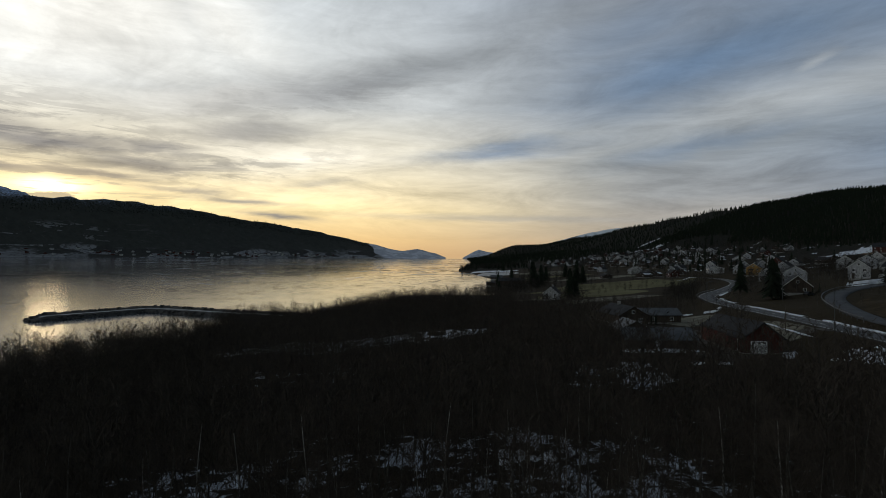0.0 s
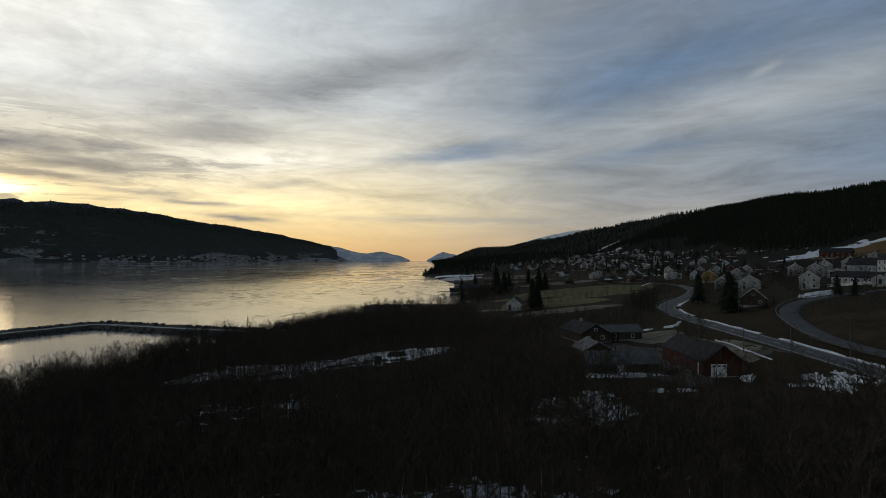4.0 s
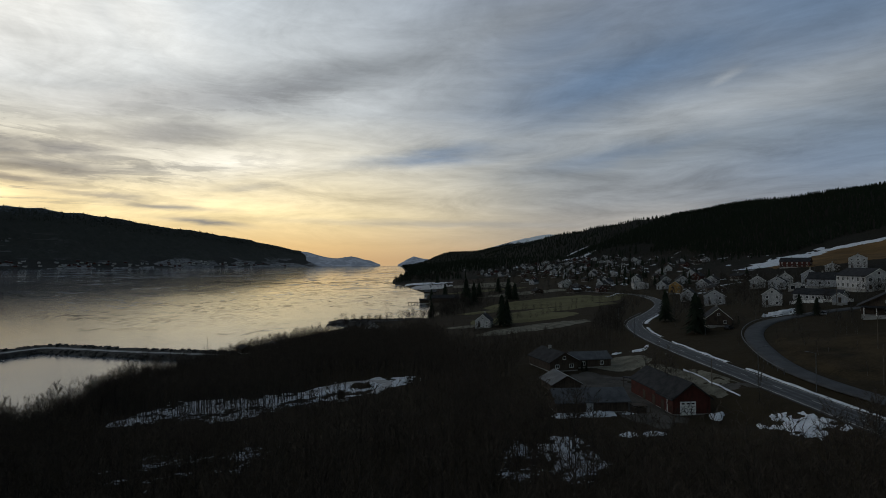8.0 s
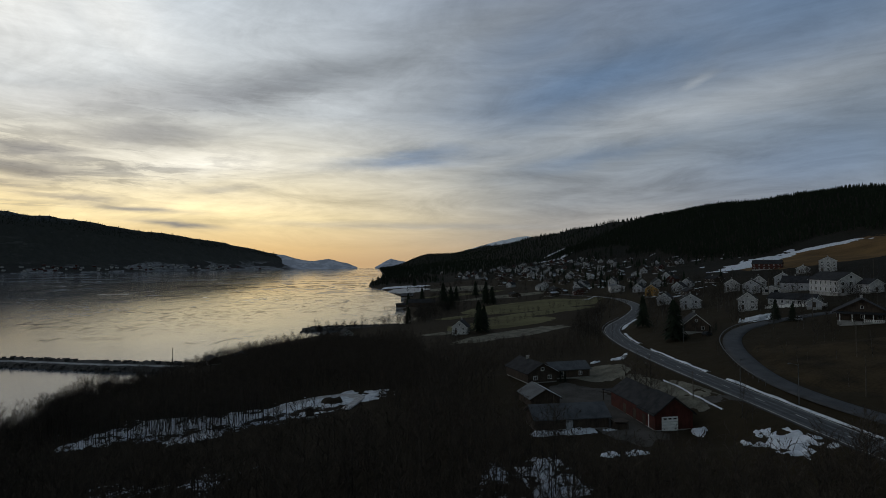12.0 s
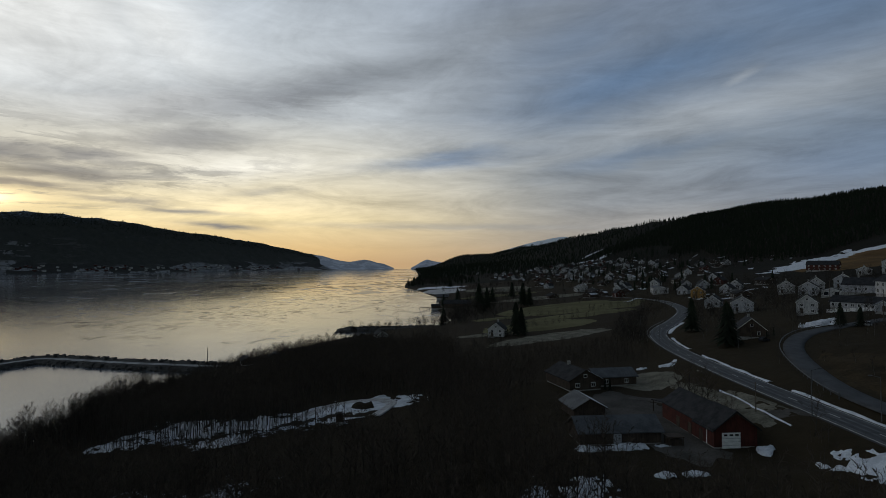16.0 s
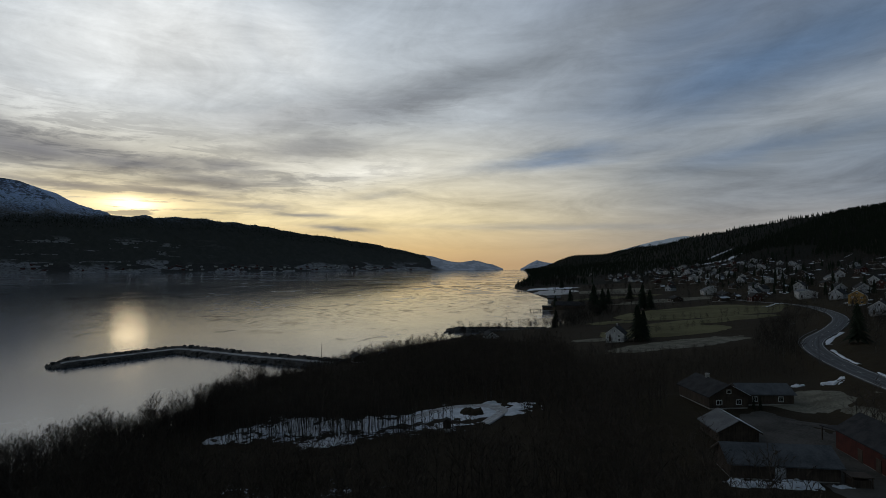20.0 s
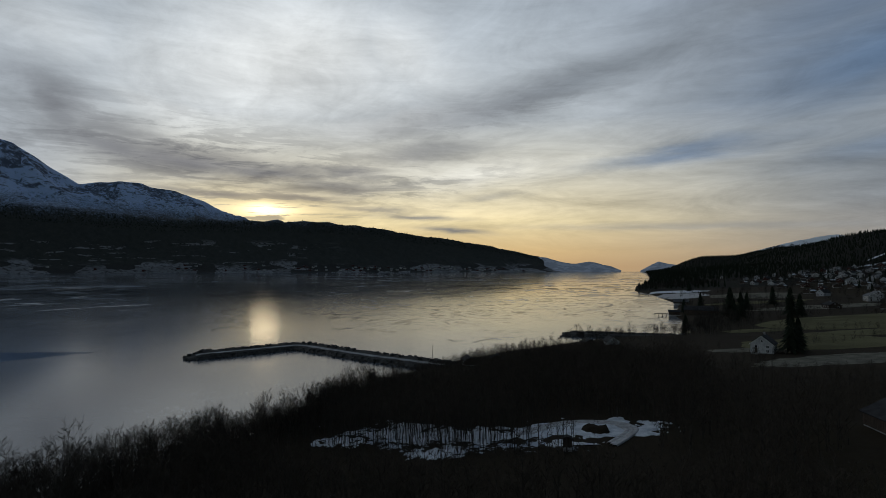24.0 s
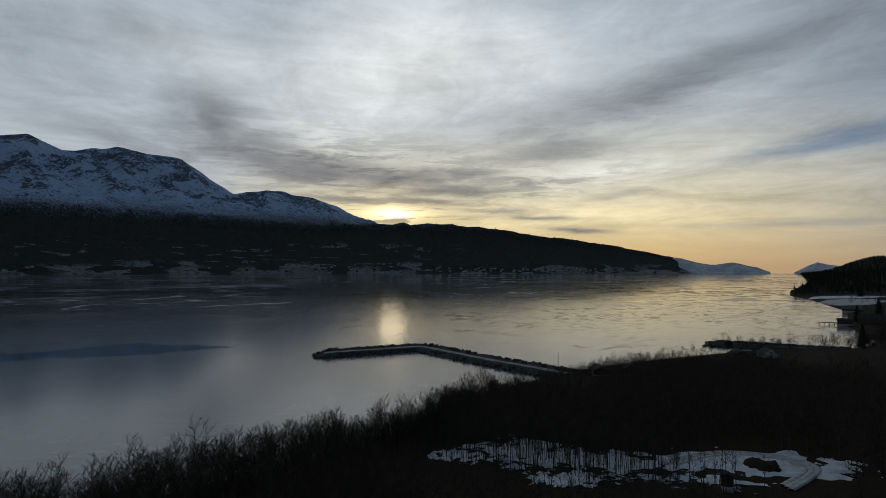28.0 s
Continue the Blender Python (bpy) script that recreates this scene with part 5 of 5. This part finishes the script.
def long_barn():
    t = house("low dark timber barn with a grey sheet roof", 40.2, 109.4, 90, 6.6, 15.2, 2.5, 1.9, BROWN_WOOD, ROOF_GREY, 0, 0, 1, False, False, z=11.45, name="barn", category="barn", base=0.3, over=0.5)
    part("side_door", MB().box(-0.03, -0.75, 0, 0.05, 0.75, 2.2), GREY_WOOD, t, "pale grey plank door", pose(-3.33, 0.6, 0.25))
    part("vent_pipe", MB().tube((-2.2, 0.6, 2.9), (-2.2, 0.6, 4.3), 0.12, 0.12, 8), STEEL, t)
    shelf = MB().box(-1.5, -1.1, 1.6, 1.5, 1.1, 1.75)
    for x in (-1.3, 1.3):
        for y in (-0.9, 0.9):
            shelf.box(x - 0.07, y - 0.07, -0.3, x + 0.07, y + 0.07, 1.6)
    r = thing("wood_store", "small dark open wood store beside the barn", "shed", pose(49.8, 105.4, 11.5))
    part("roof", shelf, BROWN_WOOD, r)
    part("firewood", MB().box(-1.2, -0.8, 0, 1.2, 0.8, 1.2), BROWN_WOOD, r)


long_barn()
house("small dark shed with snow on one roof slope", 40.0, 127.0, 4, 7.0, 8.0, 2.2, 1.9, BROWN_WOOD, ROOF_GREY, 0, 0, 1, False, False, snowy=0.9, z=11.5, name="shed", category="shed", base=0.2)
house("dark brown farmhouse with white-framed windows", 46.0, 153.0, 12, 9.0, 13.0, 3.0, 2.4, BROWN_WOOD, ROOF_DARK, 0, 2, 1, False, True, snowy=0.8, z=11.6, win=(1.3, 1.1, 1))
house("low dark wing of the farmhouse", 56.8, 154.0, 96, 6.5, 11.5, 2.7, 1.6, BROWN_WOOD, ROOF_GREY, 2, 1, 1, False, False, z=11.7, name="house_wing")

# up the slope
t = house("long white two-storey school-like house with a dark roof", 216.2, 229.0, -12, 11, 22, 6.8, 3.4, WHITE_WOOD, ROOF_DARK, 6, 3, 2, True, True, win=(1.3, 1.7, 1), base=1.0)
house("long low building with a row of pale windows", 182, 214, 28, 8, 18, 2.9, 2.2, WHITE_WOOD, ROOF_DARK, 8, 2, 1, True, False)
house("small white annex at the long house", 217.5, 212.0, -12, 6, 7, 4.0, 2.0, WHITE_WOOD, ROOF_DARK, 2, 1, 1, True, False)
house("white gabled house behind a white fence", 169.0, 226.0, -38, 7.5, 10, 5.2, 3.0, WHITE_WOOD, ROOF_DARK, 3, 2, 2, True, True)
house("grey wooden house with a dark roof", 228.0, 301.0, -40, 9, 13, 5.0, 2.8, GREY_WOOD, ROOF_DARK, 3, 2, 2, True, True)
house("white house with a pale gable", 236.0, 330.0, -35, 9, 12, 5.0, 3.0, WHITE_WOOD, ROOF_DARK, 3, 2, 2)
house("white house with a bright gable", 246.0, 318.0, -35, 8, 11, 5.0, 3.2, WHITE_WOOD, ROOF_DARK, 3, 2, 2)
house("low white garage with wide openings", 222.0, 277.0, -40, 9, 8, 2.8, 1.6, WHITE_WOOD, ROOF_GREY, 1, 2, 1, False, False, name="garage", category="garage", win=(2.2, 1.9, 0))
house("large grey house with a long dark roof", 232.0, 268.0, 35, 11, 16, 4.4, 3.4, GREY_WOOD, ROOF_DARK, 4, 2, 1)
house("blue-grey house on the slope", 258.0, 312.0, -40, 9, 12, 5.6, 3.0, GREY_WOOD, ROOF_DARK, 3, 2, 2)
house("tall white house high on the hillside", 343.0, 369.0, -42, 11, 14, 8.0, 2.8, WHITE_WOOD, ROOF_DARK, 4, 3, 3, True, True)
house("low white terrace house on the hillside", 332.0, 380.0, -42, 9, 12, 4.0, 2.2, WHITE_WOOD, ROOF_DARK, 3, 2, 1)
house("long red-brown house under the snow band", 372.0, 468.0, 40, 10, 24, 5.5, 3.4, RED_WOOD, ROOF_DARK, 6, 2, 2)
house("brown bungalow with a deep porch and white posts", 157.0, 157.0, -44, 13, 12, 3.4, 3.8, BROWN_WOOD, ROOF_DARK, 3, 3, 1, True, True, over=1.2)
def porch():
    t = thing("porch", "open porch with white posts and railing", "porch", pose(157.0, 157.0, land_at(157, 157), 0, 0, -44))
    part("deck", MB().box(-6, -9.2, -1.5, 6, -6.3, 0.3), CONCRETE, t)
    part("roof", MB().solid([(-6.4, -9.5, 2.75), (6.4, -9.5, 2.75), (6.4, -9.5, 2.93), (-6.4, -9.5, 2.93)], [(-6.4, -6.2, 3.1), (6.4, -6.2, 3.1), (6.4, -6.2, 3.28), (-6.4, -6.2, 3.28)]), ROOF_DARK, t)
    for x in (-5.7, -2.6, 0.4, 2.6, 5.7):
        part("post", MB().box(x - 0.12, -9.1, 0.303, x + 0.12, -8.86, 2.74), TRIM_WHITE, t)
    part("railing", lattice([0.4 + 0.24 * i for i in range(22)], [0.45, 0.55, 1.1, 1.2], lambda i, k: i % 2 == 0 or k != 1, -9.05, -8.98), TRIM_WHITE, t)


porch()
house("small grey garage on the slope", 176.0, 197.0, -40, 5, 6, 2.6, 1.5, GREY_WOOD, ROOF_GREY, 1, 1, 1, True, False, name="garage", category="garage")
house("dark timber house with a steep roof and pale bargeboards", 122.0, 193.0, -25, 8.5, 10, 3.2, 3.6, BROWN_WOOD, ROOF_DARK, 2, 2, 1, True, True, trim=TRIM_WHITE)
house("grey house behind the tall spruce", 172.0, 275.0, -30, 10, 12, 5, 3, GREY_WOOD, ROOF_DARK, 3, 2, 2)

# by the water
house("white boat house by the rock pier", -13.0, 321.0, 20, 6, 8, 3.0, 2.2, WHITE_WOOD, ROOF_DARK, 2, 1, 1, True, False, z=1.8, name="boathouse", category="boathouse")
house("dark boat house with a low roof", -24.0, 316.0, 20, 6, 8, 2.6, 1.8, BROWN_WOOD, ROOF_DARK, 1, 1, 1, True, False, z=1.8, name="boathouse", category="boathouse")
house("small dark pump hut in the wood", -14.4, 140.0, 10, 1.7, 1.7, 2.0, 0.3, BROWN_WOOD, ROOF_DARK, 0, 0, 1, True, False, over=0.12, name="hut", category="hut")
house("dark cabin among the shore trees", -66.0, 246.0, 30, 5, 7, 2.2, 1.3, BROWN_WOOD, ROOF_DARK, 1, 1, 1, True, False, z=2.2, name="cabin", category="cabin")
house("dark cabin by the harbour basin", -56.0, 253.0, 10, 5, 7, 2.2, 1.4, BROWN_WOOD, ROOF_DARK, 1, 1, 1, True, False, z=2.4, name="cabin", category="cabin")
house("tiny dark hut at the water", -90.0, 205.0, 5, 2.2, 2.6, 2.2, 0.8, BROWN_WOOD, ROOF_DARK, 0, 0, 1, True, False, z=1.4, name="hut", category="hut")
house("big dark boat house over the water", 52.0, 538.0, 82, 13, 26, 5.0, 3.0, BROWN_WOOD, ROOF_DARK, 0, 1, 1, True, False, z=1.2, name="boathouse", category="boathouse")
house("low dark sea shed beside the jetty", 31.0, 541.0, 90, 6, 9, 3.2, 1.2, BROWN_WOOD, ROOF_DARK, 0, 1, 1, True, False, snowy=0.8, z=0.8, name="boathouse", category="boathouse")
house("grey roofed shore shed near the snowy field", 48.0, 690.0, 80, 9, 15, 2.4, 2.6, BROWN_WOOD, ROOF_GREY, 0, 1, 1, True, False, z=1.4, name="boathouse", category="boathouse")
house("white cottage beside a dark spruce", 47.5, 281.0, -20, 8, 9, 4.0, 3.2, WHITE_WOOD, ROOF_DARK, 2, 2, 2, True, True)


def jetty(label, x, y, rz, length, wide, high):
    t = thing("jetty", label, "jetty", pose(x, y, 0, 0, 0, rz))
    n = int(length / 0.6)
    plank = MB().box(-0.27, -wide / 2, 0, 0.27, wide / 2, 0.08).mesh("plank", POLE_WOOD)
    for s in (-1, 1):
        part("beam", MB().box(0, s * wide * 0.4 - 0.12, high - 0.3, length, s * wide * 0.4 + 0.12, high - 0.003), POLE_WOOD, t)
    for i in range(n):
        part("plank", plank, None, t, at=pose(0.3 + 0.6 * i, 0, high))
    for i in range(5):
        for s in (-1, 1):
            u = 0.3 + (length - 0.6) * i / 4
            part("support", MB().tube((u, s * wide * 0.4, -2), (u, s * wide * 0.4, high - 0.003), 0.18, 0.18, 6), POLE_WOOD, t)


jetty("dark plank jetty on piles", 15.0, 541.0, 0, 13, 3.5, 1.9)
jetty("low floating dock in the harbour basin", -97.0, 216.0, 12, 12, 2.6, 0.7)


# ---- village ----
def village():
    kinds = []
    for k, (w, l, h, rise, walls, roofs, st, label) in enumerate([
        (8, 11, 4.8, 3.0, WHITE_WOOD, ROOF_DARK, 2, "white wooden village house with a dark roof"),
        (9, 13, 4.6, 2.6, WHITE_WOOD, ROOF_GREY, 2, "white village house with a grey roof"),
        (8.5, 10, 4.0, 3.2, GREY_WOOD, ROOF_DARK, 1, "grey wooden village house"),
        (9, 12, 3.2, 2.2, BROWN_WOOD, ROOF_DARK, 1, "low brown village bungalow"),
        (8, 10, 4.4, 3.0, RED_WOOD, ROOF_DARK, 2, "red wooden village house"),
    ]):
        t = house(label, 0, -900 - 40 * k, 0, w, l, h, rise, walls, roofs, 3, 2, st, True, True, z=-300, group="village houses", win=(1.2, 1.3, 0), snowy=0.5 if k in (1, 3) else 0.0, far=True)
        kinds.append([t, *t.children_recursive])
    spots = [(179, 522), (198, 544), (200, 506), (212, 517), (228, 438), (255, 458), (183, 319), (236, 391), (217, 346), (287, 751), (286, 722), (286, 680), (305, 635), (305, 592), (340, 641), (344, 616), (400, 853), (355, 1052), (443, 1001), (382, 871), (424, 1019)]
    spots += [(209, 973), (229, 1144), (196, 1104), (210, 1570), (149, 550), (192, 724), (281, 740), (189, 1157), (196, 788)]
    rng = random.Random(21)
    tries = 0
    while len(spots) < 150 and tries < 6000:
        tries += 1
        y = rng.uniform(400, 1350)
        x = float(foot(y)) + rng.uniform(-15, 300) * (0.6 + 0.4 * rng.random())
        if y < 560 and x < 215 or (x > 300 and y < 650):
            continue
        if min(math.hypot(x - a, y - b) for a, b in spots) < 21:
            continue
        spots.append((x, y))
    for k, (x, y) in enumerate(spots):
        which = rng.choice((0, 1, 2, 2, 2, 3, 3, 3, 3, 4))
        clone(kinds[which], pose(x, y, land_at(x, y) - 0.1, 0, 0, rng.uniform(-60, 10)))
    for t in kinds:
        for o in reversed(t):
            bpy.data.objects.remove(o)
    house("ochre yellow wooden house", 212, 388, -35, 9, 10, 6, 3, OCHRE_WOOD, ROOF_DARK, 3, 2, 2)
    house("long low pale village hall", 226, 478, -20, 12, 30, 5, 1.2, WHITE_WOOD, ROOF_GREY, 8, 3, 1, True, False)
    return spots


VILLAGE = village()


# ---- single trees ----
def tall_spruce(x, y, high, seed, label="tall dark green spruce"):
    v, f, m = spruce_tree(random.Random(seed), high, 16, 12, 1.8 if high > 5 else 0.8)
    t = thing("spruce_tree", label, "tree", pose(x, y, land_at(x, y)), "spruces by the houses")
    for slot, (name, mat) in enumerate((("trunk", BARK), ("crown", NEEDLES))):
        q = f[m == slot]
        used, back = np.unique(q, return_inverse=True)
        part(name, big_mesh(name, v[used], back.reshape(-1, 3), [mat]), None, t)


for k, (x, y, h) in enumerate([(117, 222.5, 14), (107, 182, 15), (109.5, 184, 13), (56.5, 279, 17), (60, 283, 14), (68, 500, 24), (74, 492, 20), (106, 490, 22), (111, 486, 17), (78, 940, 18), (150, 186, 8), (152, 180, 7), (40, 560, 13), (66, 470, 16), (30, 420, 12), (-103, 78, 7), (28, 405, 10), (90, 560, 16), (120, 610, 18), (60, 620, 15)]):
    tall_spruce(x, y, h, k)
for k, (x, y, h) in enumerate([(124, 187, 3.0), (126, 186, 3.3), (52.4, 146.5, 3.2), (53.6, 146.2, 3.4)]):
    tall_spruce(x, y, h, 40 + k, "clipped dark cypress beside the house wall")


def other_trees():
    rng = random.Random(31)
    kinds = [bare_tree(rng, 10.0, 8, 3, 3, 12.0, 0.15) for _ in range(8)]
    close = [bare_tree(rng, 10.0, 11, 6, 3, 5.0, 0.15, 0.9) for _ in range(8)]
    spots = []
    r = np.random.default_rng(8)

    def row(x0, y0, x1, y1, n, s0, s1, shake):
        for t in np.linspace(0, 1, n):
            spots.append((x0 + (x1 - x0) * t + r.normal() * shake, y0 + (y1 - y0) * t + r.normal() * shake, r.uniform(s0, s1)))

    row(-60, 268, 10, 352, 50, 0.2, 0.38, 5)
    row(10, 340, 45, 395, 40, 0.6, 1.0, 7)
    row(42, 400, 60, 520, 50, 0.7, 1.3, 9)
    row(38, 266, 54, 271, 9, 0.28, 0.5, 2)
    row(58, 296, 120, 340, 26, 0.2, 0.5, 1.5)
    row(60, 352, 160, 402, 30, 0.3, 0.65, 2)
    row(75, 500, 190, 470, 40, 0.5, 1.0, 5)
    row(86, 206, 104, 258, 60, 0.45, 0.8, 4)
    row(110, 268, 152, 345, 70, 0.45, 0.8, 5)
    row(118, 205, 165, 290, 40, 0.4, 0.8, 5)
    row(95, 130, 150, 160, 40, 0.2, 0.5, 8)
    row(100, 60, 190, 150, 120, 0.3, 0.8, 14)
    row(160, 140, 230, 200, 60, 0.4, 0.9, 12)
    row(180, 240, 215, 330, 40, 0.5, 1.0, 8)
    row(16, 226, 40, 240, 24, 0.35, 0.6, 5)
    row(0, 250, 26, 300, 40, 0.2, 0.42, 8)
    row(60, 600, 160, 640, 40, 0.7, 1.1, 20)
    row(30, 385, 70, 470, 70, 0.6, 1.1, 12)
    row(60, 520, 190, 600, 50, 0.5, 0.9, 22)
    row(55, 640, 200, 760, 60, 0.5, 0.9, 26)
    row(60, 800, 190, 860, 60, 0.6, 1.1, 16)
    row(4, 1040, 110, 1100, 90, 0.7, 1.2, 14)
    row(8, 1080, 160, 1250, 160, 0.8, 1.3, 24)
    row(70, 880, 230, 900, 40, 0.5, 1.0, 10)
    row(-84, 262, -70, 268, 8, 0.4, 0.7, 2)
    x, y = r.uniform(150, 620, 6000), r.uniform(300, 1400, 6000)
    s = x - foot(y)
    keep = (s > -10) & (s < 350) & ~((x > 300) & (y < 650))
    near_house = np.array([min((a - p) ** 2 + (b - q) ** 2 for p, q in VILLAGE) for a, b in zip(x, y)]) > 64
    for a, b in zip(x[keep & near_house][:2200], y[keep & near_house][:2200]):
        spots.append((a, b, r.uniform(0.5, 1.0)))
    x, y = r.uniform(115, 330, 900), r.uniform(165, 480, 900)
    clear = np.array([min((a - u) ** 2 + (b - v) ** 2 for u, v in HOMES + VILLAGE) for a, b in zip(x, y)]) > 72
    clear &= (x > foot(y) + 12) & ~((x > 300) & (y > 400))
    for a, b in zip(x[clear], y[clear]):
        spots.append((a, b, r.uniform(0.25, 0.8)))
    for a, b in [h for h in HOMES + VILLAGE if h[0] > 95 and 150 < h[1] < 700]:
        for _ in range(4):
            away, turn = r.uniform(8, 16), r.uniform(-0.8, 0.8) + math.atan2(-b, -a)
            spots.append((a + away * math.cos(turn), b + away * math.sin(turn), r.uniform(0.3, 0.62)))
    p = np.array(spots)
    ok = np.ones(len(p), bool)
    for line, half in ROADS:
        ok &= near_line(p[:, 0], p[:, 1], line)[0] > half + 2.5
    ok &= p[:, 0] > shore(p[:, 1]) + 2
    p = p[ok]
    q = np.c_[p[:, 0], p[:, 1], land(p[:, 0], p[:, 1]), p[:, 2]]
    woods("bare_trees", "leafless trees and hedgerows between roads and meadows", "trees", close, q[q[:, 1] < 430], [BARK, BRUSH_TWIGS], 12)
    woods("bare_trees", "leafless trees among fields and village houses", "trees", kinds, q[q[:, 1] >= 430], [BARK, BRUSH_TWIGS], 14)
    # scattered spruces over the village and along the wood's edge
    small = [spruce_tree(rng, 12.0, 6, 6) for _ in range(5)]
    x, y = r.uniform(230, 640, 1300), r.uniform(300, 1700, 1300)
    s = x - foot(y)
    keep = (s > 20) & (s < 350) & (wobble(x, y, 90, 3) > -0.1) & ~((x > 300) & (y < 650))
    keep &= np.array([min((a - u) ** 2 + (b - v) ** 2 for u, v in VILLAGE) for a, b in zip(x, y)]) > 150
    x, y = x[keep], y[keep]
    woods("village_spruces", "dark spruces between the village houses", "trees", small, np.c_[x, y, land(x, y), r.uniform(0.5, 1.1, len(x))], [BARK, NEEDLES], 13)


other_trees()


# ---- cars, fence and small things ----
def car(label, x, y, rz, mat):
    t = thing("car", label, "car", pose(x, y, land_at(x, y), 0, 0, rz), "parked cars")
    body = [(-2.1, 0.35), (2.1, 0.35), (2.15, 0.75), (1.3, 0.92), (-1.95, 0.95), (-2.15, 0.8)]
    part("body", MB().solid([(p, -0.85, q) for p, q in body], [(p, 0.85, q) for p, q in body]), mat, t)
    top = [(-1.75, 0.95), (0.95, 0.92), (0.35, 1.42), (-1.35, 1.45)]
    part("cabin", MB().solid([(p, -0.72, q) for p, q in top], [(p, 0.72, q) for p, q in top]), GLASS, t)
    part("roof", MB().box(-1.3, -0.68, 1.447, 0.3, 0.68, 1.5), mat, t)
    for u in (-1.35, 1.35):
        for s in (-1, 1):
            w = part("wheel", MB().tube((u, s * 0.7, 0.32), (u, s * 0.88, 0.32), 0.32, 0.32, 14), RUBBER, t)
            part("rim", MB().tube((u, s * 0.882, 0.32), (u, s * 0.9, 0.32), 0.19, 0.19, 10), STEEL, w)


car("silver estate car parked by the slope", 153, 178.5, 60, CAR_PAINT)
car("dark hatchback parked at the house", 119, 181, 30, RUBBER)


def fence(x0, y0, x1, y1, n):
    t = thing("fence", "white painted panel fence", "fence", Matrix())
    for i in range(n + 1):
        f = i / n
        x, y = x0 + (x1 - x0) * f, y0 + (y1 - y0) * f
        z = land_at(x, y)
        part("post", MB().box(-0.07, -0.07, -0.4, 0.07, 0.07, 1.5), TRIM_WHITE, t, at=pose(x, y, z))
        if i < n:
            g = (i + 0.5) / n
            u, v = x0 + (x1 - x0) * g, y0 + (y1 - y0) * g
            ln = math.hypot(x1 - x0, y1 - y0) / n
            part("panel", MB().box(-ln / 2 + 0.25, -0.04, 0.1, ln / 2 - 0.25, 0.04, 1.35), TRIM_WHITE, t, at=pose(u, v, land_at(u, v), 0, 0, math.degrees(math.atan2(y1 - y0, x1 - x0))))


fence(172, 219, 181, 196, 9)


def guard_rail(line, side, lo, hi):
    t = thing("guard_rail", "grey steel guard rail along the road bend", "guard rail", Matrix())
    d = np.gradient(line[:, :2], axis=0)
    n = np.c_[-d[:, 1], d[:, 0]] / np.hypot(*d.T)[:, None]
    q = line[:, :2] + n * side
    post = MB().box(-0.06, -0.06, -0.5, 0.06, 0.06, 0.72).mesh("post", STEEL)
    for i in range(lo, hi):
        z = line[i, 2]
        part("post", post, None, t, at=pose(q[i, 0], q[i, 1], z))
        if i < hi - 1:
            a, b = (*q[i], z + 0.6), (*q[i + 1], line[i + 1, 2] + 0.6)
            part("rail", MB().tube(a, b, 0.14, 0.14, 4), STEEL, t)


guard_rail(MAIN, 4.3, 84, 116)
guard_rail(SIDE, 3.5, 30, 62)


# ---- across the fjord ----
def ridge_trees():
    """Tree tops along the wooded crest across the fjord."""
    rng = np.random.default_rng(17)
    az, up = rng.uniform(8, 76, 5200), rng.uniform(0.8, 1.0, 5200)
    p = far_points(az, up)
    tiny = [spruce_tree(random.Random(k), 14.0, 2, 4) for k in range(4)]
    woods("far_ridge_trees", "dark tree tops along the far ridge", "trees", tiny, np.c_[p, rng.uniform(0.3, 0.85, len(p))], [BARK, NEEDLES], 18)


ridge_trees()


def far_shore_houses():
    rng = random.Random(77)
    kinds = []
    for k, (walls, label) in enumerate([(WHITE_WOOD, "small white house on the far shore"), (RED_WOOD, "small red farm building on the far shore")]):
        t = thing("house", label, "house", pose(0, -900, -300), "houses across the fjord")
        ring = [(-6, -2), (6, -2), (6, 6), (0, 10), (-6, 6)]
        part("wall", MB().solid([(p, -9, q) for p, q in ring], [(p, 9, q) for p, q in ring]), walls, t)
        prof = [(-6.6, 5.7), (0, 10.1), (6.6, 5.7), (6.6, 6.1), (0, 10.5), (-6.6, 6.1)]
        part("roof", MB().solid([(p, -9.5, q) for p, q in prof], [(p, 9.5, q) for p, q in prof]), ROOF_GREY, t)
        kinds.append([t, *t.children])
    for k in range(110):
        az = rng.choice((rng.uniform(10, 34), rng.uniform(14, 72)))
        place = far_points(np.array([az]), np.array([rng.uniform(0.06, 0.3)]))[0]
        clone(kinds[0 if rng.random() < 0.6 else 1], pose(*place, 0, 0, rng.uniform(0, 180)))
    for t in kinds:
        for o in reversed(t):
            bpy.data.objects.remove(o)


far_shore_houses()
